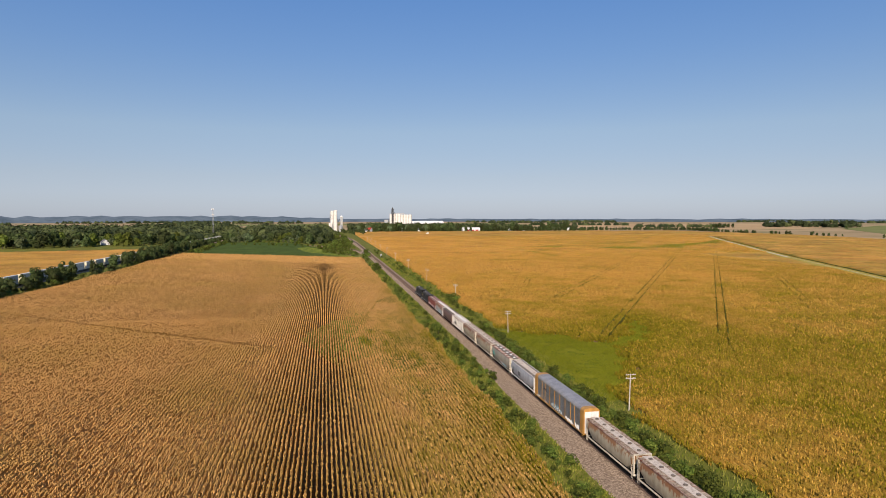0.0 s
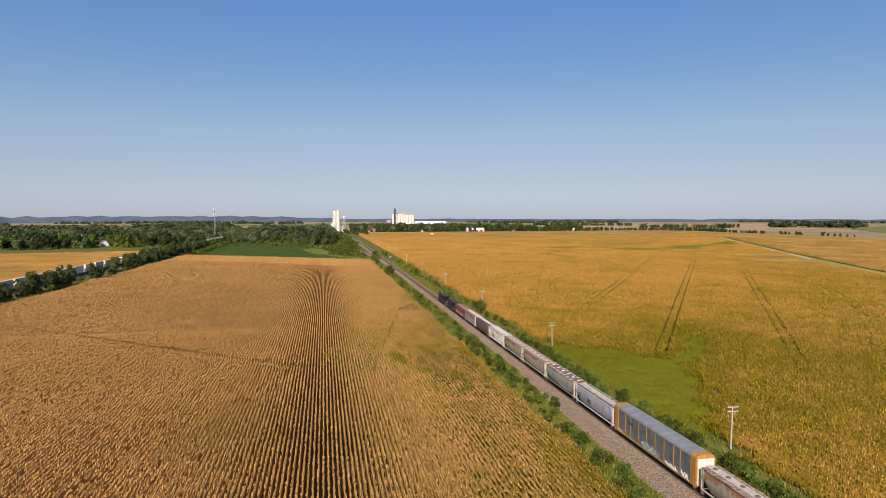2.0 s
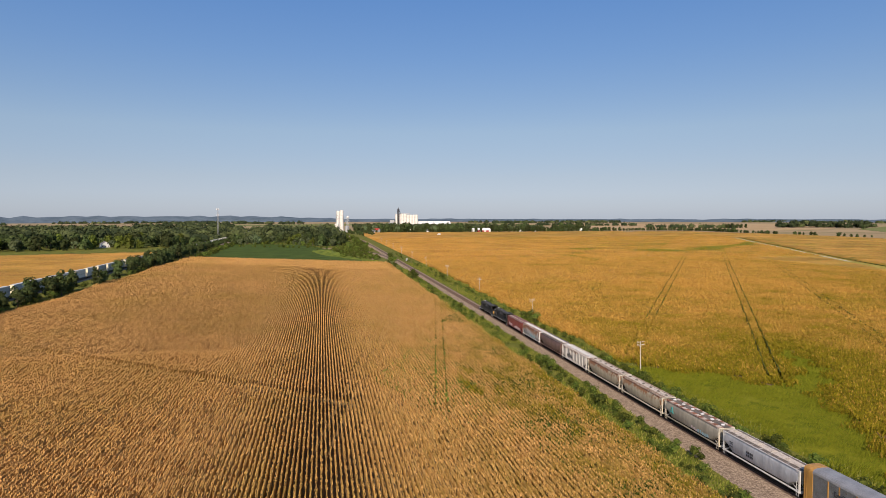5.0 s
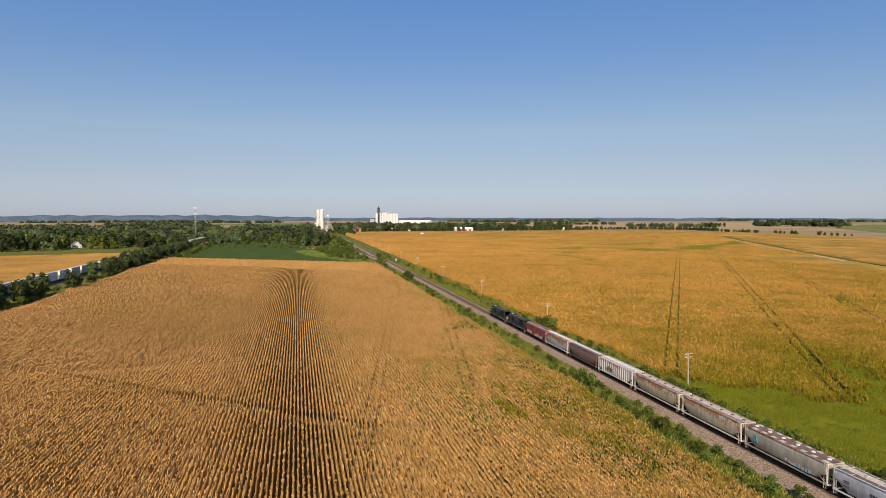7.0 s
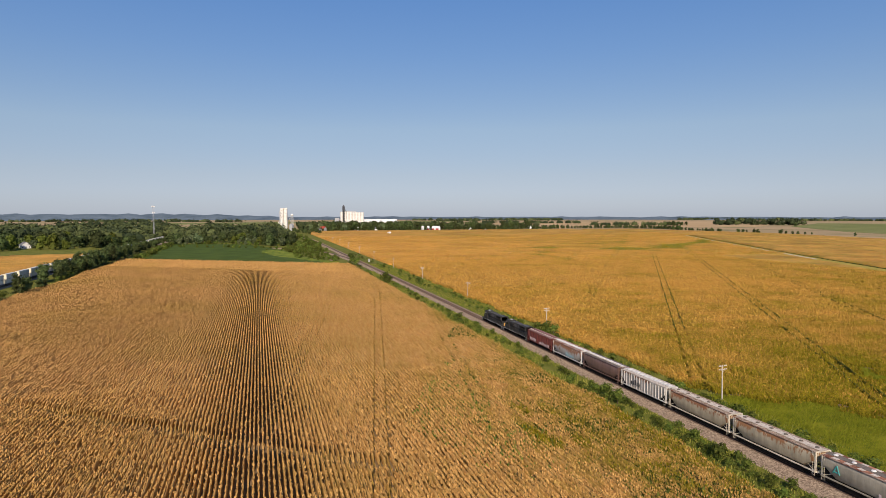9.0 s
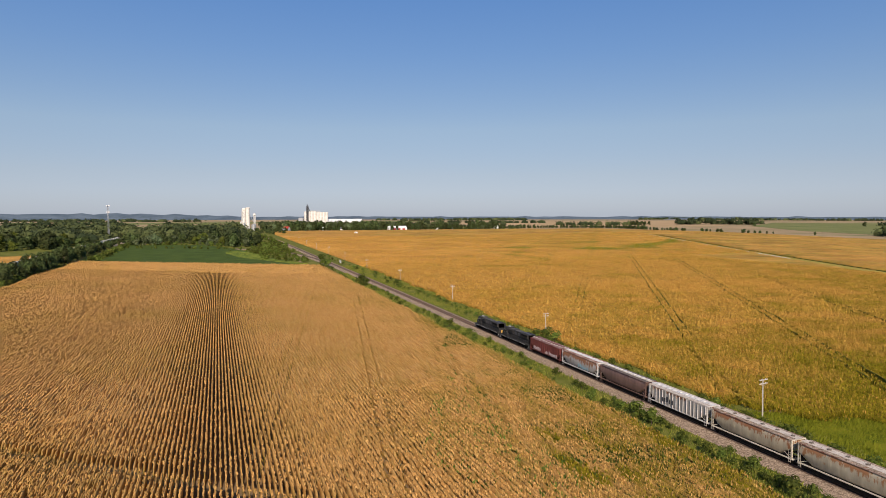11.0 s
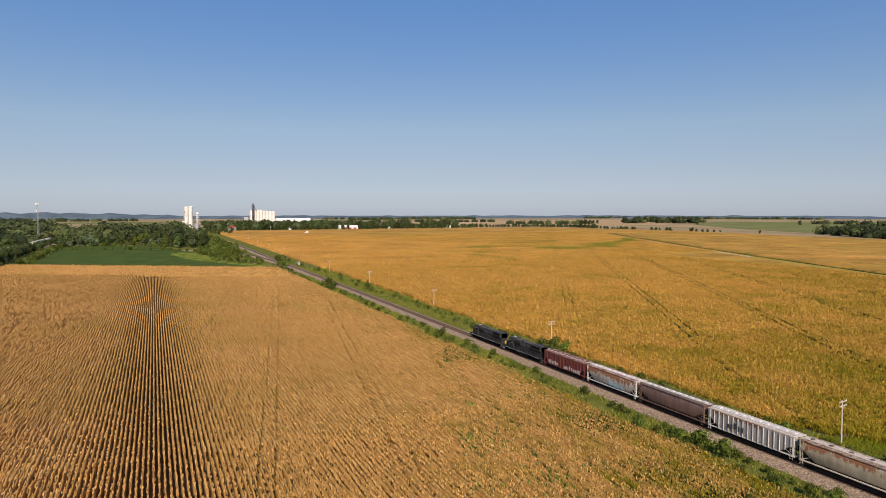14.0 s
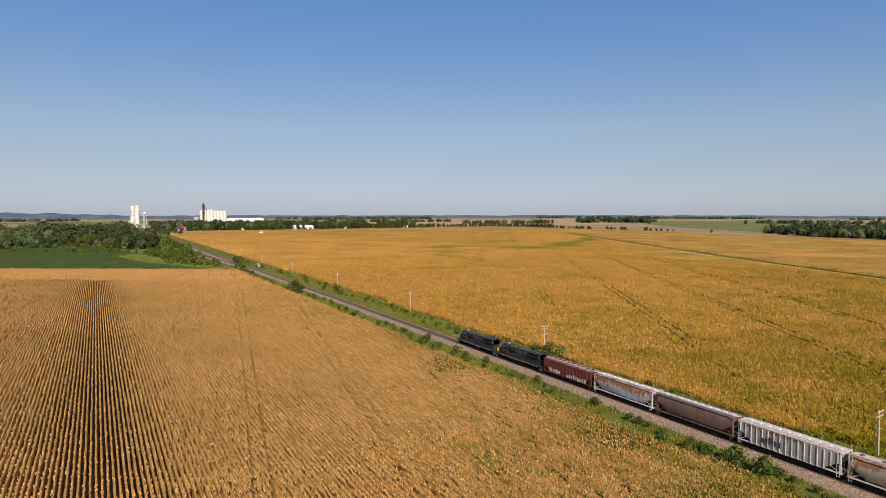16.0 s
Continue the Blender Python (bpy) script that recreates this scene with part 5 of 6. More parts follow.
def hopper_car(label, y_mid, L, paint, roof, board, prof=CURVED, ribs=0, sill=None, end=None, hatch="round", hatch_mat=None, edge=None, bar=None):
    """A covered hopper: body with sloped ends, roof with running boards and hatches, side sills, end frames, bays and bogies."""
    sill, end, hatch_mat = sill or paint, end or paint, hatch_mat or board
    ob = thing("hopper_car", label, "freight car", pose(0, y_mid + TRAIN_Y, RAIL), "cars of the freight train")
    H = L / 2 - 0.45

    def ring(y, zmin):
        pts = [(x, max(z, zmin)) for x, z in prof]
        return [(x, y, z) for x, z in pts] + [(-x, y, z) for x, z in pts[-2::-1]]
    bm = bmesh.new()
    loft(bm, [ring(-H + 0.35, 2.7), ring(-H + 2.5, 1.15), ring(0, 1.15), ring(H - 2.5, 1.15), ring(H - 0.35, 2.7)])
    part("body", bm, paint, ob, smooth=True)
    if ribs:
        for s in (-1, 1):
            for i in range(ribs):
                y = -H + 0.5 + (2 * H - 1.0) * i / (ribs - 1)
                z0 = 1.15 + max(0, abs(y) - (H - 2.4)) * 0.72
                bm = bmesh.new()
                box(bm, s * 1.55, y, z0, 0.12, 0.11, 4.02 - z0)
                part("rib", bm, sill, ob)
    else:
        for s in (-1, 1):
            for i in range(9):
                y = -H + 2.6 + (2 * H - 5.2) * i / 8
                bm = bmesh.new()
                loft(bm, [[(s * (x + 0.004), yy, z) for x, z in prof[1:6]] + [(s * (x + 0.014), yy, z) for x, z in prof[5:0:-1]] for yy in (y - 0.04, y + 0.04)])
                part("side_seam", bm, paint, ob)
    # dark plates stand for the shaded gaps under the sloped ends
    for e in (-1, 1):
        for s in (-1, 1):
            bm = bmesh.new()
            loft(bm, [[(x, e * (H - 0.4), 2.55), (x, e * (H - 0.3), 1.15), (x, e * (H - 2.35), 1.15)] for x in (s * 1.2, s * 1.24)])
            part("end_shade_plate", bm, M_UNDER, ob, "dark triangular plate for the shade under the sloped end")
    bm = bmesh.new()
    for s in (-1, 1):
        box(bm, s * 0.95, 0, 4.22, 0.75, 2 * H - 0.3, 0.05)
    part("roof", bm, roof, ob)
    bm = bmesh.new()
    box(bm, 0, 0, 4.3, 1.3 if hatch == "round" else 1.15, 2 * H + 0.3, 0.05)
    part("running_board", bm, board, ob)
    for s in (-1, 1):
        bm = bmesh.new()
        box(bm, s * 1.42, 0, 4.12, 0.14, 2 * H - 0.2, 0.12)
        part("roof_rail", bm, edge or roof, ob)
    k = 10 if hatch == "long" else 6
    for i in range(k):
        y = -H + 1.2 + (2 * H - 2.4) * i / (k - 1)
        bm = bmesh.new()
        if hatch == "long":
            box(bm, 0.0, y, 4.35, 0.6, 0.95, 0.14)
        else:
            rod(bm, (0, y, 4.33), (0, y, 4.45), 0.33, 12)
            rod(bm, (0, y, 4.45), (0, y, 4.5), 0.24, 10)
        part("hatch", bm, hatch_mat, ob)
    if hatch == "round":
        for i in range(9):
            y = -H + 1.0 + (2 * H - 2) * i / 8
            for s in (-1, 1):
                bm = bmesh.new()
                box(bm, s * 0.95, y, 4.27, 0.72, 0.06, 0.03)
                part("roof_batten", bm, edge or roof, ob)
    for s in (-1, 1):
        bm = bmesh.new()
        box(bm, s * 1.44, 0, 1.0, 0.13, 2 * H, 0.2)
        part("side_sill", bm, sill, ob)
    for e in (-1, 1):
        bm = bmesh.new()
        for s in (-1, 1):
            box(bm, s * 1.4, e * (H - 0.1), 1.0, 0.16, 0.16, 3.24)
            rod(bm, (s * 1.35, e * (H - 0.1), 1.05), (s * 1.2, e * (H - 1.9), 1.9), 0.06, 5)
        box(bm, 0, e * (H - 0.1), 4.1, 2.9, 0.2, 0.14)
        box(bm, 0, e * (H - 0.1), 0.96, 2.9, 0.3, 0.2)
        part("end_frame", bm, end, ob)
        ladder(ob, 1.5, e * (H - 0.42), 0.45, 4.2, "y", end)
        ladder(ob, -1.5, e * (H - 0.42), 0.45, 4.2, "y", end)
        ladder(ob, -0.9, e * (H + 0.02), 0.8, 4.2, "x", end)
        bm = bmesh.new()
        box(bm, 0, e * (H - 0.9), 0.82, 0.5, 1.6, 0.3)
        part("centre_sill", bm, M_UNDER, ob)
        coupler(ob, e * (L / 2 - 0.1))
        bogie(ob, e * (H - 1.75))
    # solid dark block fills the space under the car, standing for its shade
    bm = bmesh.new()
    box(bm, 0, 0, 0.3, 2.5, 2 * H - 5.0, 0.86)
    part("underframe", bm, M_UNDER, ob)
    for i in (-1, 0, 1):
        bm = bmesh.new()
        t = Matrix.Translation((0, i * (H - 2.6) * 0.62, 0.66))
        bmesh.ops.create_cone(bm, cap_ends=True, segments=4, radius1=0.55, radius2=1.75, depth=0.85, matrix=t @ Matrix.Rotation(radians(45), 4, "Z"))
        part("hopper_bay", bm, M_UNDER, ob)
    for y, z, w, h, m in bar or ():
        bm = bmesh.new()
        box(bm, -1.61, y, z, 0.02, w, h)
        part("marking", bm, m, ob)
    return ob


GREYRUST = rusty("weathered_grey_paint", (0.35, 0.295, 0.2), (0.46, 0.395, 0.275), (0.227, 0.0966, 0.0378), 4.1, 1.6, 0.24)
GREYRUST2 = rusty("weathered_cream_grey_paint", (0.365, 0.315, 0.22), (0.475, 0.415, 0.295), (0.252, 0.118, 0.0462), 4.1, 1.3, 0.22)
WHITERUST = rusty("rusted_white_paint", (0.353, 0.336, 0.319), (0.47, 0.445, 0.403), (0.218, 0.0924, 0.0378), 4.1, 1.2, 0.32)
BROWN = rusty("brown_oxide_paint", (0.126, 0.0714, 0.0546), (0.21, 0.126, 0.101), (0.0924, 0.0504, 0.0403), 4.2, 1.2, 0.05)
RED = rusty("faded_red_paint", (0.118, 0.0252, 0.021), (0.168, 0.0403, 0.0319), (0.101, 0.0336, 0.0252), 4.2, 1.0, 0.02)
# rusted white panels, greyed to put the ribs' cast shade into the paint
RIBSHADED = rusty("rib_shaded_white_paint", (0.302, 0.286, 0.26), (0.403, 0.378, 0.344), (0.168, 0.0756, 0.042), 4.3, 2.0, 0.16)
RIBPAINT = surface("white_rib_paint", (0.487, 0.462, 0.42), (0.605, 0.588, 0.546), 1.2, 0.6, dirt=(0.336, 0.252, 0.185), dirt_amount=0.25)
TEALGREY = rusty("plain_grey_paint", (0.286, 0.26, 0.202), (0.37, 0.336, 0.26), (0.168, 0.101, 0.0672), 4.4, 3.4, 0.06)
SILVER = rusty("silver_grey_paint", (0.336, 0.344, 0.361), (0.42, 0.428, 0.445), (0.21, 0.185, 0.168), 4.6, 3.8, -0.05, 0.45)
ROOFGREY = surface("grey_roof", (0.101, 0.0882, 0.0756), (0.193, 0.168, 0.143), 1.5, 0.8, dirt=(0.168, 0.101, 0.0672), dirt_amount=0.2)
ROOFRUST = surface("rust_striped_roof", (0.185, 0.0672, 0.042), (0.462, 0.353, 0.277), 0.8, 0.85, fine=3)
BOARD = surface("pale_running_board", (0.42, 0.361, 0.294), (0.605, 0.538, 0.454), 1.5, 0.8, dirt=(0.252, 0.202, 0.168), dirt_amount=0.3)
ROOFCREAM = surface("rust_spotted_cream_roof", (0.15, 0.105, 0.07), (0.45, 0.375, 0.28), 1.6, 0.8, fine=4, dirt=(0.16, 0.085, 0.05), dirt_amount=0.35)
BOARD_WHITE = surface("white_running_board", (0.504, 0.487, 0.454), (0.63, 0.613, 0.588), 1.5, 0.7)
CREAM = surface("cream_end_paint", (0.504, 0.454, 0.353), (0.605, 0.554, 0.454), 1.5, 0.7, dirt=(0.336, 0.235, 0.151), dirt_amount=0.3)
TEAL = plain("teal_paint", (0.042, 0.269, 0.252), 0.5)
SPRAYBLUE = plain("pale_blue_spray_paint", (0.269, 0.42, 0.47), 0.5)
SPRAYPINK = plain("pinkish_white_spray_paint", (0.504, 0.42, 0.42), 0.5)
INK = plain("dark_stencil_paint", (0.0504, 0.0504, 0.0546), 0.6)


def scrawl(y, z, n, w, h, m, seed):
    """A spray-painted scrawl, kept to plain strokes."""
    r = random.Random(seed)
    return [(y + i * w, z + r.uniform(-0.1, 0.1), w * r.uniform(0.45, 0.8), h * r.uniform(0.6, 1.1), m) for i in range(n)]


hopper_car("faded red boxy hopper car with pale graffiti strokes", 136.5, 18, RED, surface("red_roof", (0.134, 0.0378, 0.0294), (0.353, 0.252, 0.227), 0.9, 0.8, fine=4), BOARD, BOXED, 15, hatch="long", hatch_mat=RED,
           bar=scrawl(-6.5, 1.3, 9, 0.75, 0.9, SPRAYPINK, 1) + scrawl(2.5, 1.4, 6, 0.7, 1.0, SPRAYPINK, 2))
hopper_car("white hopper car heavily streaked with orange rust", 118.8, 17.6, WHITERUST, ROOFRUST, BOARD_WHITE, CURVED, 0, sill=BOARD_WHITE, end=BOARD_WHITE, hatch="long", hatch_mat=BOARD_WHITE, bar=scrawl(-4, 1.5, 6, 0.8, 0.9, SPRAYBLUE, 3))
hopper_car("dull brown hopper car with pale roof hatches", 101, 18, BROWN, ROOFGREY, BOARD, CURVED, 0, hatch="long", hatch_mat=BOARD_WHITE, edge=BROWN)
hopper_car("white ribbed hopper car with rust and dark graffiti", 83, 18, RIBSHADED, BOARD, BOARD_WHITE, BOXED, 17, sill=RIBPAINT, end=RIBPAINT, hatch="long", hatch_mat=BOARD_WHITE, bar=scrawl(1, 1.9, 5, 0.75, 1.1, INK, 4))
hopper_car("grey hopper car with rust runs below the roof", 64.8, 18.4, GREYRUST, ROOFCREAM, BOARD, CURVED, 0, sill=CREAM, end=CREAM, edge=ROOFRUST, hatch_mat=ROOFGREY)
hopper_car("cream-grey hopper car with rust spots", 46.3, 18.5, GREYRUST2, ROOFCREAM, BOARD, CURVED, 0, sill=CREAM, end=CREAM, edge=ROOFRUST, hatch_mat=ROOFGREY)
T_CAR = hopper_car("plain grey hopper car with a rust-banded roof", 27.8, 18.5, TEALGREY, ROOFRUST, ROOFGREY, CURVED, 0, end=CREAM, edge=ROOFRUST, hatch_mat=M_WHITE, bar=scrawl(-5.6, 1.5, 5, 0.7, 0.6, SPRAYBLUE, 6) + scrawl(-2.2, 1.6, 3, 0.7, 0.5, SPRAYPINK, 8))
PATCHRUST = surface("rust_red_roof_panel", (0.202, 0.084, 0.0504), (0.336, 0.168, 0.109), 2.0, 0.85, spread=0.4)
for i in range(16):
    for s in (-1, 1):
        bm = bmesh.new()
        box(bm, s * 0.96, -7.9 + i * 1.05, 4.285, 0.7, 0.98, 0.025)
        part("roof_panel", bm, PATCHRUST if (i + (s > 0)) % 2 else BOARD, T_CAR)
bm = bmesh.new()
rod(bm, (-1.62, 6.6, 2.3), (-1.58, 6.0, 3.5), 0.09, 5)
rod(bm, (-1.62, 5.5, 2.3), (-1.58, 6.0, 3.5), 0.09, 5)
rod(bm, (-1.62, 6.4, 2.5), (-1.62, 5.6, 2.5), 0.09, 5)
part("emblem", bm, TEAL, T_CAR, "teal triangular emblem")
hopper_car("clean silver-grey hopper car with stencilled marks", 9.2, 18.6, SILVER, ROOFGREY, BOARD, CURVED, 0, edge=BOARD_WHITE, end=BOARD_WHITE, sill=BOARD_WHITE, hatch_mat=BOARD, bar=[(1.2 + i * 0.42, 2.6 - j * 0.5, 0.3, 0.36, INK) for i in range(4) for j in range(2)] + [(6.4, 3.0, 1.0, 0.12, INK), (6.4, 2.75, 0.8, 0.1, INK), (6.4, 2.3, 1.0, 0.12, INK)])

hopper_car("cream-grey hopper car with rust spots", -55.2, 18.4, GREYRUST, ROOFCREAM, BOARD, CURVED, 0, sill=CREAM, end=CREAM, edge=ROOFRUST, hatch_mat=ROOFGREY)
hopper_car("grey hopper car behind the car carrier", -36.6, 18.4, GREYRUST2, ROOFCREAM, BOARD, CURVED, 0, sill=CREAM, end=CREAM, edge=ROOFRUST, hatch_mat=ROOFGREY)


# ---- the closed car carrier at the end of what is seen of the train
RACKGREY = surface("galvanised_rack_panel", (0.168, 0.176, 0.176), (0.252, 0.26, 0.26), 0.9, 0.5, 0.4, dirt=(0.168, 0.143, 0.118), dirt_amount=0.2)
RACKROOF = surface("galvanised_rack_roof", (0.252, 0.252, 0.252), (0.353, 0.353, 0.353), 0.7, 0.5, 0.4)
RACKYELLOW = rusty("rusty_yellow_paint", (0.42, 0.21, 0.042), (0.504, 0.277, 0.0672), (0.134, 0.0588, 0.0252), 5.8, 0.8, -0.12)


def rack_car(y_mid, L):
    ob = thing("car_carrier", "long closed car carrier with grey panels, yellow posts and graffiti", "freight car", pose(0, y_mid + TRAIN_Y, RAIL), "cars of the freight train")
    H = L / 2 - 0.4
    spans = (1, 0.67, 1, 1, 1, 1, 1, 0.67, 1)
    posts = [-H + 1.55 + (2 * H - 3.1) * sum(spans[:i]) / sum(spans) for i in range(10)]
    for s in (-1, 1):
        for a, b in zip(posts, posts[1:]):
            bm = bmesh.new()
            n = 14
            prof = []
            for i in range(n):
                z0, z1 = 1.15 + 3.75 * i / n, 1.15 + 3.75 * (i + 1) / n
                prof += [(1.47, z0), (1.47, z0 + (z1 - z0) * 0.55), (1.5, z0 + (z1 - z0) * 0.7), (1.5, z1)]
            prof += [(1.4, 4.9), (1.4, 1.15)]
            loft(bm, [[(s * x, yy, z) for x, z in prof] for yy in (a + 0.08, b - 0.08)])
            part("side_panel", bm, RACKGREY, ob)
        for y in posts:
            bm = bmesh.new()
            box(bm, s * 1.49, y, 0.95, 0.1, 0.16, 3.98)
            part("post", bm, RACKYELLOW, ob)
        bm = bmesh.new()
        box(bm, s * 1.46, 0, 0.8, 0.16, 2 * H, 0.34)
        part("side_sill", bm, RACKYELLOW, ob)
    bm = bmesh.new()
    arc = [(1.52, 4.9), (1.46, 5.2), (1.25, 5.45), (0.8, 5.58), (0.0, 5.62)]
    secs, y, i = [], -H + 1.5, 0
    while y < H - 1.5:
        k = 0.03 if i % 2 else 0.0
        secs += [[(x + (k if x else 0) * (1 if x > 0 else -1), y, z + k) for x, z in arc + [(-x, z) for x, z in arc[-2::-1]]]]
        y += 0.17
        i += 1
    loft(bm, secs)
    part("roof", bm, RACKROOF, ob, "ribbed galvanised roof")
    for e in (-1, 1):
        bm = bmesh.new()
        half = [(1.5, 0.85)] + arc
        ring = half + [(-x, z) for x, z in half[-2::-1]]
        loft(bm, [[(x * 1.012, e * (H - 1.5), z + 0.01) for x, z in ring], [(x * 1.012, e * H, z + 0.01) for x, z in ring]])
        part("end_housing", bm, RACKYELLOW, ob, "rusty yellow end housing")
        for s in (-1, 1):
            bm = bmesh.new()
            box(bm, s * 0.68, e * (H + 0.02), 1.1, 1.3, 0.06, 3.9)
            part("end_door", bm, M_WHITE if e < 0 else RACKYELLOW, ob)
            ladder(ob, s * 1.56, e * (H - 0.4), 0.5, 4.6, "y", RACKYELLOW)
        coupler(ob, e * (L / 2))
        bogie(ob, e * (H - 2.6))
    bm = bmesh.new()
    box(bm, 0, 0, 0.7, 2.4, 2 * H - 1, 0.4)
    part("underframe", bm, M_UNDER, ob)
    def spray(name, y, z, w, h, loops, mat, seed, r=0.055):
        """A looping spray-painted line that says nothing."""
        rr = random.Random(seed)
        ph = [rr.uniform(0, 6.28) for _ in range(4)]
        pts = []
        for i in range(loops * 9 + 1):
            t = i / (loops * 9)
            a = t * loops * 6.283
            pts.append((-1.54, y - w * (t - 0.5) + 0.5 * w / loops * math.sin(a + ph[0]), z + h * (0.5 + 0.36 * math.sin(a * 1.0 + ph[1]) + 0.16 * math.sin(a * 0.37 + ph[2]))))
        bm = bmesh.new()
        for p, q in zip(pts, pts[1:]):
            rod(bm, p, q, r, 4)
        part(name, bm, mat, ob)
    bm = bmesh.new()
    rr = random.Random(5)
    up = [(3.0 - 5.6 * i / 14, 2.05 + rr.uniform(-0.25, 0.3) - 0.9 * abs(i / 14 - 0.5) ** 2) for i in range(15)]
    loft(bm, [[(-1.525, yy, 1.0 + 0.1 * math.sin(yy * 3)), (-1.525, yy, zz), (-1.49, yy, zz), (-1.49, yy, 1.0)] for yy, zz in up])
    part("graffiti", bm, SPRAYBLUE, ob, "pale blue sprayed patch")
    spray("graffiti", 0.2, 1.0, 5.2, 1.1, 9, INK, 21, 0.05)
    spray("graffiti", 0.2, 1.1, 5.0, 0.9, 7, M_WHITE, 22, 0.035)
    spray("graffiti", -6.4, 0.95, 3.4, 0.75, 7, M_WHITE, 23, 0.05)
    spray("graffiti", -10.2, 1.0, 1.9, 0.9, 4, M_WHITE, 24, 0.06)
    spray("graffiti", 10.9, 0.95, 1.7, 0.45, 5, M_WHITE, 25, 0.05)
    spray("graffiti", 6.2, 1.0, 1.8, 0.4, 5, SPRAYPINK, 26, 0.03)
    for y, z, w, h, m in ((6.0, 3.35, 0.12, 0.7, INK), (7.7, 3.35, 0.12, 0.7, INK), (6.2, 3.35, 0.4, 0.1, INK), (6.2, 3.95, 0.4, 0.1, INK), (7.5, 3.35, 0.4, 0.1, INK), (7.5, 3.95, 0.4, 0.1, INK), (6.85, 3.55, 1.0, 0.28, INK)):
        bm = bmesh.new()
        box(bm, -1.56, y, z, 0.03, w, h)
        part("graffiti", bm, m, ob)
    return ob


rack_car(-13.6, 27.2)


# ---- the two locomotives
def locomotive(y_mid, L, label):
    ob = thing("locomotive", label, "locomotive", pose(0, y_mid + TRAIN_Y, RAIL), "locomotives of the freight train")
    H = L / 2 - 0.6
    bm = bmesh.new()
    box(bm, 0, 0, 1.25, 3.0, 2 * H, 0.32)
    part("frame", bm, M_BLACK, ob)
    bm = bmesh.new()
    hood = [(0.98, 1.57), (0.98, 4.02), (0.82, 4.2), (-0.82, 4.2), (-0.98, 4.02), (-0.98, 1.57)]
    loft(bm, [[(x, y, z) for x, z in hood] for y in (-H + 0.9, H - 5.6)])
    part("long_hood", bm, M_BLACK, ob)
    bm = bmesh.new()
    flare = [(1.0, 2.9), (1.5, 3.35), (1.5, 4.1), (1.3, 4.35), (-1.3, 4.35), (-1.5, 4.1), (-1.5, 3.35), (-1.0, 2.9)]
    loft(bm, [[(x, y, z) for x, z in flare] for y in (-H + 0.9, -H + 5.4)])
    part("radiator_wing", bm, M_BLACK, ob)
    for y in (-H + 7.0, -H + 9.2, -H + 11.4):
        for s in (-1, 1):
            bm = bmesh.new()
            box(bm, s * 1.0, y, 3.0, 0.06, 1.6, 0.9)
            part("louvre", bm, M_DARKSTEEL, ob)
    bm = bmesh.new()
    cab = [(1.5, 1.57), (1.5, 3.7), (1.1, 4.4), (-1.1, 4.4), (-1.5, 3.7), (-1.5, 1.57)]
    loft(bm, [[(x, y, z) for x, z in cab] for y in (H - 5.6, H - 3.0)])
    part("cab", bm, M_BLACK, ob)
    bm = bmesh.new()
    nose = [(1.2, 1.57), (1.15, 2.8), (0.95, 3.05), (-0.95, 3.05), (-1.15, 2.8), (-1.2, 1.57)]
    loft(bm, [[(x, H - 3.0, z) for x, z in nose], [(x * 0.9, H - 1.2, z * 0.97) for x, z in nose]])
    part("nose", bm, M_BLACK, ob)
    for x, y, w, l in ((-1.52, H - 4.3, 0.04, 1.1), (1.52, H - 4.3, 0.04, 1.1)):
        bm = bmesh.new()
        box(bm, x, y, 2.95, w, l, 0.65)
        part("cab_window", bm, M_WINDOW, ob)
    for s in (-1, 1):
        bm = bmesh.new()
        box(bm, s * 0.55, H - 2.98, 3.3, 0.85, 0.04, 0.6)
        part("windscreen", bm, M_WINDOW, ob)
        bm = bmesh.new()
        loft(bm, [[(s * 0.8, y, 3.3), (s * 1.5, y, 3.75), (s * 1.5, y, 4.25), (s * 0.7, y, 4.4)] for y in (-H + 1.0, -H + 5.2)])
        part("radiator_wing", bm, M_BLACK, ob)
        bm = bmesh.new()
        box(bm, s * 1.12, H - 7.6, 3.3, 0.6, 3.2, 0.8)
        part("brake_housing", bm, M_BLACK, ob)
        for i in range(7):
            bm = bmesh.new()
            box(bm, s * 0.87, -H + 6.2 + i * 1.15, 1.75, 0.04, 0.95, 1.6)
            part("hood_door", bm, M_BLACK, ob)
        bm = bmesh.new()
        for i in range(12):
            y = -H + 0.6 + i * (2 * H - 5.0) / 11
            rod(bm, (s * 1.46, y, 1.57), (s * 1.46, y, 2.6), 0.022, 4)
        rod(bm, (s * 1.46, -H + 0.6, 2.6), (s * 1.46, H - 4.4, 2.6), 0.022, 4)
        part("handrail", bm, M_DARKSTEEL, ob)
        bm = bmesh.new()
        box(bm, s * 1.51, 0, 1.3, 0.02, 2 * H - 2, 0.05)
        part("stripe", bm, M_WHITE, ob)
        for i in range(7):
            bm = bmesh.new()
            box(bm, s * 0.9, -1.6 + i * 0.5, 2.6, 0.02, 0.36, 0.55)
            part("lettering", bm, M_WHITE, ob)
        for y in (-H + 0.2, H - 0.3):
            ladder(ob, s * 1.4, y, 0.35, 1.4, "y", M_STEEL, 0.5)
    # paler plates put the sun on the roof into its colour
    bm = bmesh.new()
    box(bm, 0, -2.4, 4.2, 1.5, 2 * H - 6.6, 0.03)
    box(bm, 0, H - 4.3, 4.4, 1.9, 2.3, 0.03)
    part("roof_plate", bm, M_ROOFSUN, ob, "grey roof plates, paler for the sunlit top")
    for s in (-1, 1):
        bm = bmesh.new()
        box(bm, s * 1.515, H - 4.3, 2.9, 0.02, 1.3, 0.06)
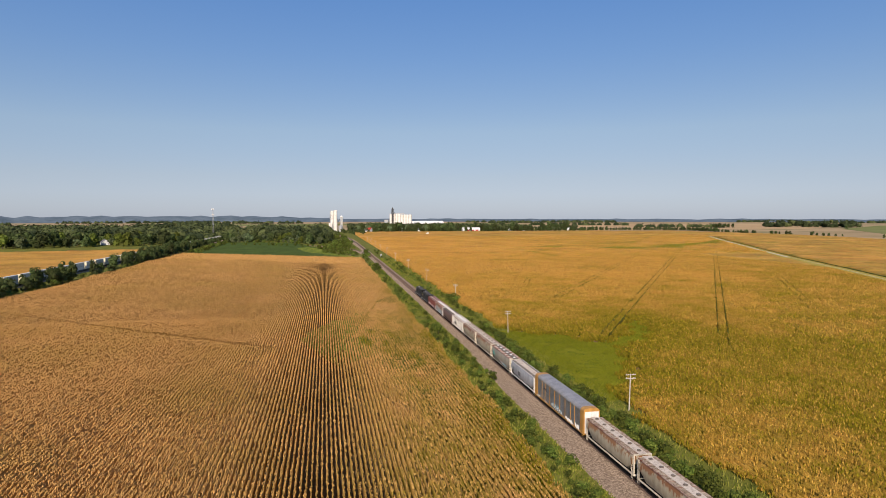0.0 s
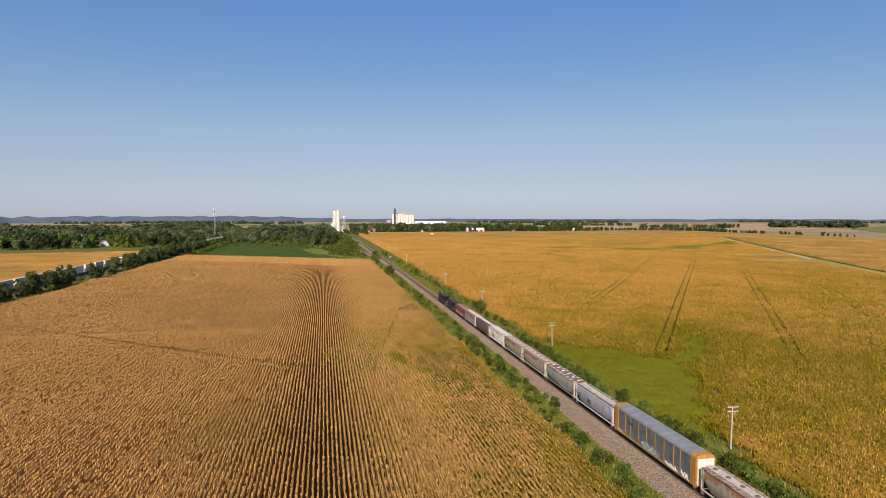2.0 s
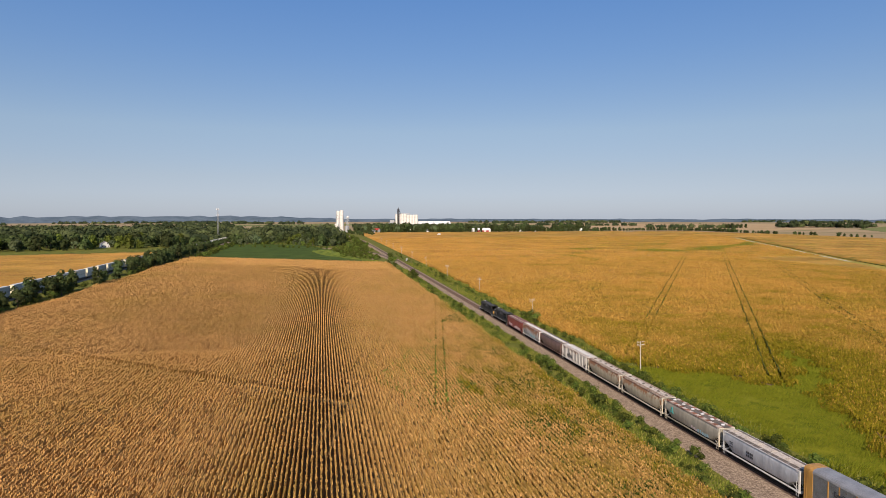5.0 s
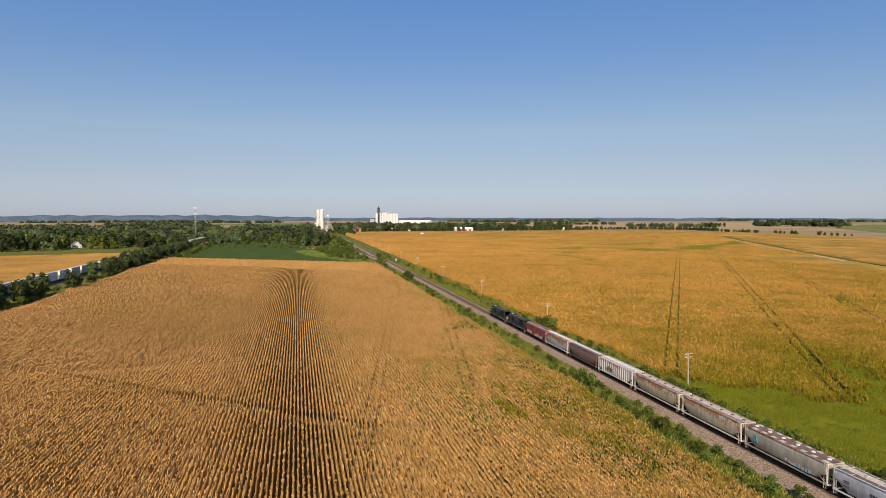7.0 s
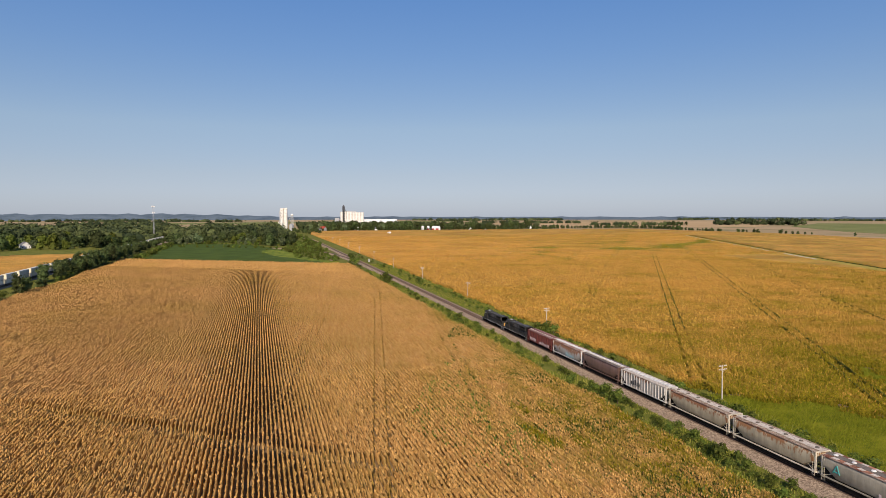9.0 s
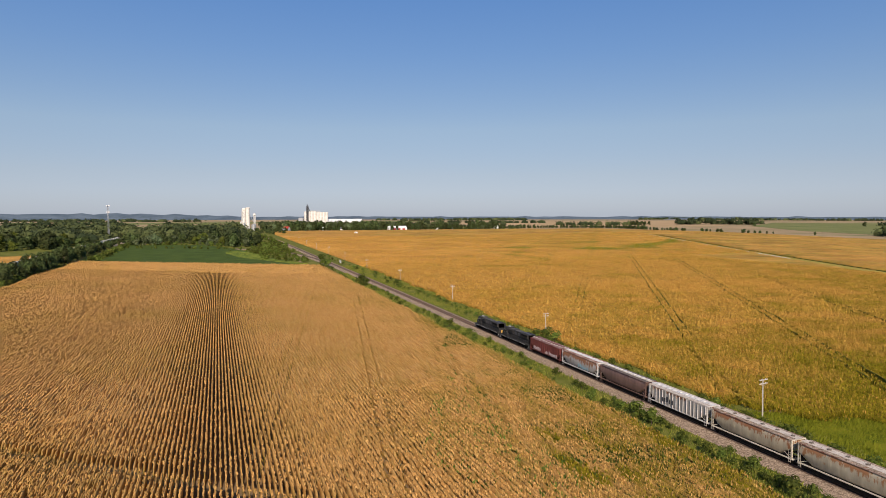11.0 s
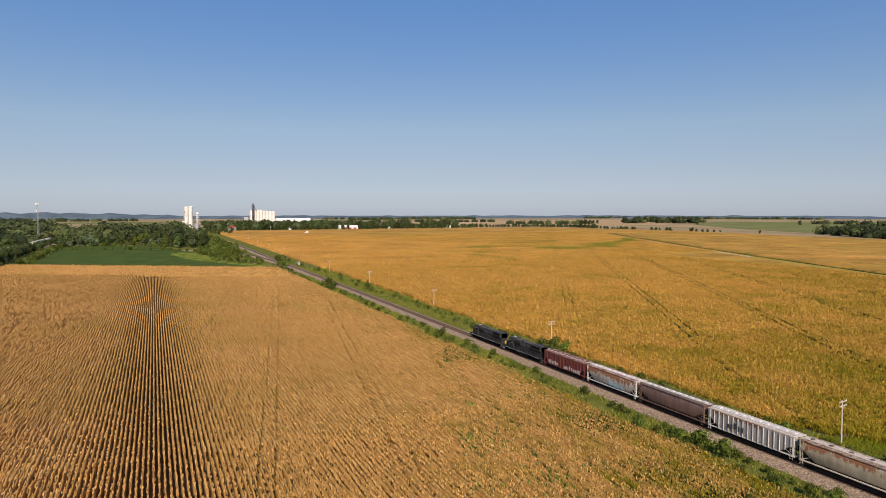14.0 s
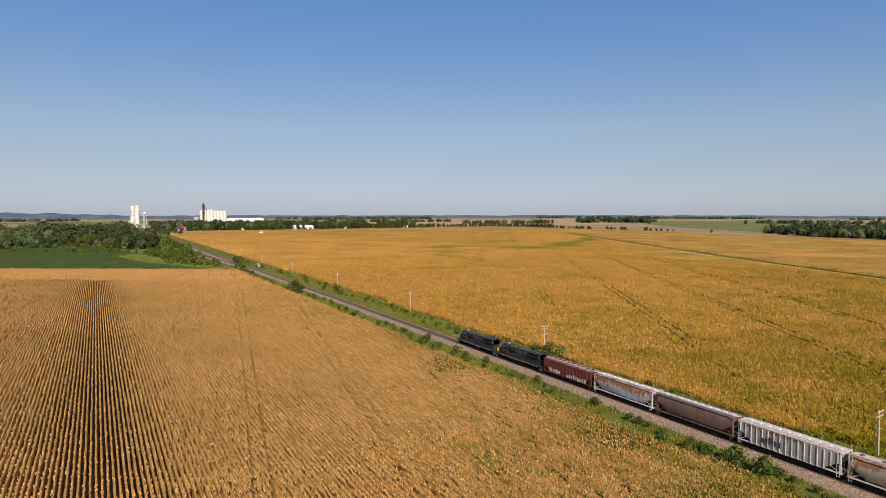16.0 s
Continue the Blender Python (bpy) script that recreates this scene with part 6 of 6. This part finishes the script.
        box(bm, s * 1.515, H - 4.3, 3.62, 0.02, 1.3, 0.05)
        part("window_trim", bm, M_WHITE, ob)
    for i in range(3):
        bm = bmesh.new()
        rod(bm, (0, -H + 1.9 + i * 1.5, 4.2), (0, -H + 1.9 + i * 1.5, 4.42), 0.6, 16)
        part("roof_fan", bm, M_DARKSTEEL, ob)
    bm = bmesh.new()
    box(bm, 0, 1.0, 4.2, 0.7, 1.2, 0.3)
    part("exhaust_stack", bm, M_DARKSTEEL, ob)
    bm = bmesh.new()
    box(bm, 0, H - 4.3, 4.4, 0.5, 0.9, 0.22)
    part("air_conditioner", bm, M_STEEL, ob)
    bm = bmesh.new()
    loft(bm, [[(1.3, y, 1.25), (1.3, y, 0.55), (0.9, y, 0.3), (-0.9, y, 0.3), (-1.3, y, 0.55), (-1.3, y, 1.25)] for y in (-2.9, 2.9)])
    part("fuel_tank", bm, M_UNDER, ob)
    for e in (-1, 1):
        bogie(ob, e * (H - 3.1), 3, 1.95, 0.52, 0.5)
        coupler(ob, e * (L / 2))
        bm = bmesh.new()
        loft(bm, [[(1.4, e * H, 1.3), (1.4, e * (H + 0.25), 0.25), (-1.4, e * (H + 0.25), 0.25), (-1.4, e * H, 1.3)], [(1.4, e * (H - 0.1), 1.3), (1.4, e * (H + 0.1), 0.25), (-1.4, e * (H + 0.1), 0.25), (-1.4, e * (H - 0.1), 1.3)]])
        part("pilot", bm, M_BLACK, ob)
    return ob


locomotive(177.3, 21.4, "black diesel locomotive with white lettering bars leading the train")
LOCO2 = locomotive(156.2, 21.2, "black diesel locomotive coupled behind the first one")
bm = bmesh.new()
box(bm, -0.9, 9.6, 1.7, 0.5, 0.2, 0.9)
part("end_panel", bm, M_YELLOW, LOCO2, "yellow end panel")


# ---- container train behind the hedgerow
def container_car(y):
    ob = thing("well_car", "dark steel well car under stacked containers", "freight car", pose(-222, y, RAIL), "well cars of the container train")
    bm = bmesh.new()
    for s in (-1, 1):
        box(bm, s * 1.42, 0, 0.4, 0.14, 17, 0.9)
    box(bm, 0, 0, 0.4, 2.8, 16.6, 0.15)
    part("well", bm, M_DARKSTEEL, ob)
    for e in (-1, 1):
        bm = bmesh.new()
        box(bm, 0, e * 9.2, 0.9, 2.2, 2.0, 0.25)
        part("platform", bm, M_DARKSTEEL, ob)
        bogie(ob, e * 9.0)
    return ob


BOXWHITE = surface("white_container_paint", (0.487, 0.479, 0.445), (0.588, 0.58, 0.546), 0.4, 0.5, spread=0.1)
BOXCREAM = surface("cream_container_paint", (0.554, 0.487, 0.319), (0.63, 0.571, 0.403), 0.4, 0.5)


def container(y, z, L, end):
    ob = thing("shipping_container", "white corrugated shipping container stacked on a well car", "container", pose(-222, y, z), "containers of the second train")
    bm = bmesh.new()
    n = int(L / 0.9)
    for s in (-1, 1):
        pts = []
        for i in range(n):
            a = -L / 2 + 0.1 + (L - 0.2) * i / n
            w = (L - 0.2) / n
            pts += [(s * 1.2, a), (s * 1.2, a + w * 0.5), (s * 1.165, a + w * 0.6), (s * 1.165, a + w * 0.9)]
        pts += [(s * 1.1, L / 2 - 0.1), (s * 1.1, -L / 2 + 0.1)]
        loft(bm, [[(x, yy, zz) for x, yy in pts] for zz in (0.1, 2.8)])
    part("side_wall", bm, BOXWHITE, ob)
    bm = bmesh.new()
    box(bm, 0, 0, 2.75, 2.4, L - 0.1, 0.1)
    part("roof", bm, BOXWHITE, ob)
    bm = bmesh.new()
    box(bm, 0, 0, 0.02, 2.4, L - 0.1, 0.12)
    part("floor", bm, M_DARKSTEEL, ob)
    for e in (-1, 1):
        bm = bmesh.new()
        box(bm, 0, e * (L / 2 - 0.06), 0.05, 2.42, 0.12, 2.82)
        part("end_wall", bm, end, ob)
        bm = bmesh.new()
        for s in (-1, 1):
            box(bm, s * 1.18, e * (L / 2 - 0.06), 0.0, 0.1, 0.16, 2.9)
        part("corner_posts", bm, M_STEEL, ob)
    return ob


W1 = container_car(170)
C1, C2 = container(170, RAIL + 0.55, 16.1, BOXCREAM), container(170, RAIL + 3.46, 16.1, BOXCREAM)
for i in range(1, 43):
    y = 170 + 20.4 * i
    x = -222
    copy_thing(W1, pose(x, y, RAIL))
    copy_thing(C1, pose(x, y, RAIL + 0.55))
    if y < 1010:
        copy_thing(C2, pose(x, y, RAIL + 3.46))


# ---------------------------------------------------------------- the town
def silo_tower():
    ob = thing("grain_elevator", "tall white concrete grain elevator tower over the trees", "grain elevator", pose(-23, 1536, 0))
    for x, y, h in ((-4.4, 0, 52.5), (4.4, 0, 53.5), (-4.4, 8.8, 52), (4.4, 8.8, 53)):
        bm = bmesh.new()
        rod(bm, (x, y, 0), (x, y, h), 4.35, 20)
        part("silo", bm, M_CONCRETE, ob)
    for x, h in ((-4.4, 52.5), (4.4, 53.5)):
        bm = bmesh.new()
        box(bm, x, 4, h, 8.2, 15, 1.6)
        part("headhouse", bm, M_CONCRETE, ob)
    bm = bmesh.new()
    box(bm, -9.4, -3, 0, 1.8, 5, 30)
    box(bm, -9.6, -3, 30, 1.2, 1.2, 18)
    rod(bm, (-9.6, -4, 46), (-3, -4.8, 38), 0.7, 6)
    rod(bm, (-9.6, -4, 40), (-4, -4.8, 30), 0.6, 6)
    part("leg", bm, M_STEEL, ob, "grey steel leg and spouts")
    bm = bmesh.new()
    box(bm, -9, -8, 0, 9, 8, 22)
    part("annex", bm, M_CONCRETE, ob)
    bm = bmesh.new()
    rod(bm, (17, -4, 0), (17, -4, 14), 5.6, 18)
    rod(bm, (17, -4, 14), (17, -4, 17.5), 5.7, 18, 0.6)
    part("steel_bin", bm, M_STEEL, ob)
    bm = bmesh.new()
    rod(bm, (5, 2, 48), (17, -4, 20), 0.5, 6)
    part("spout", bm, M_STEEL, ob)


def water_tower():
    ob = thing("water_tower", "small white water tower on steel legs", "water tower", pose(-3, 1552, 0))
    bm = bmesh.new()
    bmesh.ops.create_uvsphere(bm, u_segments=18, v_segments=12, radius=1, matrix=Matrix.Translation((0, 0, 38)) @ Matrix.Diagonal((3.7, 3.7, 3.0, 1)))
    rod(bm, (0, 0, 40.5), (0, 0, 42), 2.6, 14, 0.3)
    part("tank", bm, M_WHITE, ob, smooth=True)
    for i in range(4):
        a = radians(45 + 90 * i)
        bm = bmesh.new()
        rod(bm, (math.cos(a) * 4.2, math.sin(a) * 4.2, 0), (math.cos(a) * 3.3, math.sin(a) * 3.3, 37), 0.35, 6)
        part("leg", bm, M_WHITE, ob)
    bm = bmesh.new()
    rod(bm, (0, 0, 0), (0, 0, 35), 0.6, 8)
    part("riser", bm, M_WHITE, ob)


def grain_terminal():
    ob = thing("grain_terminal", "row of white concrete silos with a dark steel leg tower", "grain elevator", pose(171, 1927, 0))
    for i in range(8):
        for j in range(2):
            bm = bmesh.new()
            rod(bm, (-4 + i * 9.0, j * 9 + 4, 0), (-4 + i * 9.0, j * 9 + 4, 45 if i > 3 else 47), 4.6, 18)
            part("silo", bm, M_CONCRETE, ob)
    bm = bmesh.new()
    box(bm, 22, 8, 46.5, 34, 7, 3.0)
    part("gallery", bm, M_STEEL, ob)
    bm = bmesh.new()
    for x in (-3, 3):
        for y in (-3, 3):
            rod(bm, (x, y, 0), (x, y, 64), 0.5, 5)
    for i in range(9):
        z = 6 + i * 7
        box(bm, 0, 0, z, 7, 7, 0.6)
        rod(bm, (-3, -3, z - 6), (3, -3, z), 0.35, 4)
        rod(bm, (3, 3, z - 6), (-3, 3, z), 0.35, 4)
    box(bm, 0, 0, 10, 2.4, 2.4, 58)
    rod(bm, (0, 0, 63), (12, 3, 42), 0.6, 5)
    part("leg_tower", bm, M_DARKSTEEL, ob, "dark steel lattice leg tower")
    bm = bmesh.new()
    rod(bm, (-30, 4, 16), (0, 2, 30), 1.0, 6)
    box(bm, -20, 4, 0, 12, 8, 28)
    part("conveyor", bm, M_STEEL, ob)
    shed = thing("storage_shed", "long low white grain storage shed", "shed", pose(272, 1945, 0))
    bm = bmesh.new()
    loft(bm, [[(x, -14, 0), (x, -14, 16), (x, 0, 24), (x, 14, 16), (x, 14, 0)] for x in (-58, 70)])
    part("hall", bm, M_WHITE, shed)


silo_tower()
water_tower()
grain_terminal()


def lattice_mast():
    ob = thing("radio_mast", "tall thin lattice radio mast with white antennas", "radio mast", pose(-236, 1022, 0))
    h = 53.2
    bm = bmesh.new()
    legs = [(math.cos(a) * 1.3, math.sin(a) * 1.3) for a in (0.5, 2.6, 4.7)]
    for x, y in legs:
        rod(bm, (x, y, 0), (x * 0.6, y * 0.6, h), 0.14, 5)
    n = 22
    for i in range(n):
        for (xa, ya), (xb, yb) in zip(legs, legs[1:] + legs[:1]):
            k0, k1 = 1 - 0.4 * i / n, 1 - 0.4 * (i + 1) / n
            rod(bm, (xa * k0, ya * k0, h * i / n), (xb * k1, yb * k1, h * (i + 1) / n), 0.08, 4)
    part("lattice", bm, M_STEEL, ob)
    for z, r in ((h - 0.6, 2.0), (h - 10, 1.6)):
        for i in range(6):
            a = radians(60 * i)
            bm = bmesh.new()
            box(bm, math.cos(a) * r, math.sin(a) * r, z - 1.1, 0.6, 0.6, 2.2)
            part("antenna", bm, M_WHITE, ob)
    hut = thing("equipment_hut", "small white equipment hut at the mast's foot", "hut", pose(-238, 1012, 0))
    bm = bmesh.new()
    box(bm, 0, 0, 0, 5, 4, 3)
    part("walls", bm, M_WHITE, hut)
    bm = bmesh.new()
    box(bm, 0, 0, 3, 5.4, 4.4, 0.2)
    part("roof", bm, M_STEEL, hut)


lattice_mast()

ROOFS = {"red": plain("red_roof_tiles", (0.353, 0.0588, 0.042), 0.8), "grey": plain("grey_shingles", (0.168, 0.168, 0.176), 0.9), "white": plain("white_metal_roof", (0.63, 0.63, 0.622), 0.5)}
M_RED = plain("red_barn_paint", (0.336, 0.042, 0.042), 0.7)


def house(x, y, w, d, h, roof, turn=0, walls=None, label="white clapboard house among the trees"):
    ob = thing("house", label, "house", pose(x, y, 0, 0, 0, turn))
    bm = bmesh.new()
    loft(bm, [[(-w / 2, yy, 0), (-w / 2, yy, h), (0, yy, h + w * 0.3), (w / 2, yy, h), (w / 2, yy, 0)] for yy in (-d / 2, d / 2)])
    part("wall", bm, walls or M_WHITE, ob)
    for s in (-1, 1):
        bm = bmesh.new()
        loft(bm, [[(0, yy, h + w * 0.3 + 0.02), (s * (w / 2 + 0.5), yy, h - 0.28), (s * (w / 2 + 0.5), yy, h - 0.08), (0, yy, h + w * 0.3 + 0.25)] for yy in (-d / 2 - 0.5, d / 2 + 0.5)])
        part("roof", bm, ROOFS[roof], ob)
    for i in range(max(1, int(w / 3.5))):
        bm = bmesh.new()
        box(bm, -w / 2 + w * (i + 0.5) / max(1, int(w / 3.5)), -d / 2 - 0.02, 1.0, 1.1, 0.06, 1.4)
        part("window", bm, M_WINDOW, ob)
    return ob


for x, y, w, d, h, r, t in ((66, 1500, 15, 12, 6, "red", 60), (52, 1440, 9, 8, 4, "grey", 70), (150, 1520, 14, 9, 3.5, "white", 85), (200, 1528, 11, 8, 3.5, "grey", 80), (250, 1540, 10, 8, 4, "grey", 10), (440, 1500, 10, 8, 3.5, "white", 0), (475, 1500, 9, 8, 3.5, "white", 90),
                            (560, 1520, 10, 8, 4, "grey", 20), (620, 1540, 12, 9, 4, "white", 90), (-445, 858, 12, 9, 4.5, "grey", 70), (-352, 840, 11, 9, 4.5, "grey", 30), (-540, 880, 12, 9, 4, "grey", 60), (-470, 900, 10, 9, 4, "grey", 40)):
    house(x, y, w, d, h, r, t)
shed_red = house(333, 1500, 16, 46, 5, "white", 90, M_WHITE, "long white farm shed with red doors")
for i in range(3):
    bm = bmesh.new()
    box(bm, -8.05, -15 + i * 12, 0, 0.12, 7, 4.2)
    part("door", bm, M_RED, shed_red, "red sliding door")

# street poles by the yard
for x, y in ((-211, 1050), (-208, 1120), (-206, 1180), (-204, 1250), (-203, 1320)):
    pole = thing("street_pole", "thin grey steel street pole beside the gravel yard", "pole", pose(x, y, 0), "poles of the yard")
    bm = bmesh.new()
    rod(bm, (0, 0, 0), (0, 0, 12), 0.16, 6, 0.1)
    part("pole", bm, M_STEEL, pole)
    bm = bmesh.new()
    rod(bm, (0, 0, 11.8), (1.8, 0, 12.2), 0.07, 5)
    part("arm", bm, M_STEEL, pole)

# a harvester standing in the corn
comb = thing("combine_harvester", "pale combine harvester standing in the corn", "harvester", pose(171, 1222, 0, 0, 0, 30))
bm = bmesh.new()
box(bm, 0, 0, 1.2, 3.4, 7.5, 2.6)
box(bm, 0, -1.5, 3.8, 3.0, 3.5, 1.2)
part("body", bm, M_WHITE, comb)
bm = bmesh.new()
box(bm, 0, 3.0, 2.4, 2.2, 1.8, 2.1)
part("cab", bm, M_WINDOW, comb)
bm = bmesh.new()
box(bm, 0, 6.2, 0.5, 8.5, 1.8, 1.1)
part("header", bm, M_DARKSTEEL, comb)
for x in (-1.7, 1.7):
    for y, r in ((2.2, 1.0), (-2.6, 0.7)):
        bm = bmesh.new()
        rod(bm, (x - 0.35, y, r), (x + 0.35, y, r), r, 16)
        part("wheel", bm, M_UNDER, comb)

# signal box beside the track
cab_ = thing("signal_cabinet", "white metal signal cabinet beside the track", "cabinet", pose(8.5, 511, 0))
bm = bmesh.new()
box(bm, 0, 0, 0.2, 1.5, 1.8, 2.1)
part("housing", bm, M_STEEL, cab_)
bm = bmesh.new()
box(bm, 0, 0, 2.3, 1.7, 2.0, 0.12)
part("roof", bm, M_STEEL, cab_)
bm = bmesh.new()
box(bm, 0, 0, 0, 1.8, 2.1, 0.2)
part("plinth", bm, M_CONCRETE, cab_)

# soy field and its weedy corner
SOY = [(-30, 497), (-198.5, 592), (-190.5, 720), (-198, 880), (-150, 870), (-105, 850), (-78, 790), (-56, 690), (-46, 600), (-26, 530)]
sheet("soy_field", SOY, 0.75, M_SOY, "dark green soybean field behind the corn", "soybean field", kind="stuff")
sheet("weed_corner", ragged([(-80, 676), (-74, 704), (-56, 687), (-45, 632), (-46, 586), (-27, 530), (-18, 510), (-29, 506), (-50, 556), (-70, 606)], 4.0, 3.0, 5), 0.85, M_WEEDS, "yellow-green weedy corner of the soybean field", "weeds", kind="stuff")
for x, y, k in ((-74, 700, 0.5), (-66, 697, 0.35), (-58, 688, 0.55), (-79, 640, 0.3), (-78, 598, 0.28), (-70, 575, 0.22), (-60, 563, 0.25), (-50, 560, 0.3), (-47, 600, 0.5), (-46, 622, 0.6), (-40, 552, 0.35), (-33, 535, 0.4), (-62, 640, 0.3), (-55, 660, 0.35)):
    plant("brush_bush", random.choice(T_BRUSH), x, y, k, "small green bush in the weedy corner", "bush", "bushes by the branch track")
sheet("soy_field", LITTLE_SOY, 0.75, M_SOY, "small dark green soybean field behind the brush", "soybean field", kind="stuff")
# fields behind the second track
canopy("corn_canopy", -700, -234, 150, 760, 6, lambda x, y: (y < 640 + 0.25 * (x + 400)) & (y > 150), green_left, 1.9, "tan corn field behind the second railway")
sheet("grass_strip", [(-234, 700), (-700, 560), (-700, 820), (-420, 740), (-300, 790), (-234, 830)], 0.1, M_GRASS, "green meadow before the wood", "meadow")
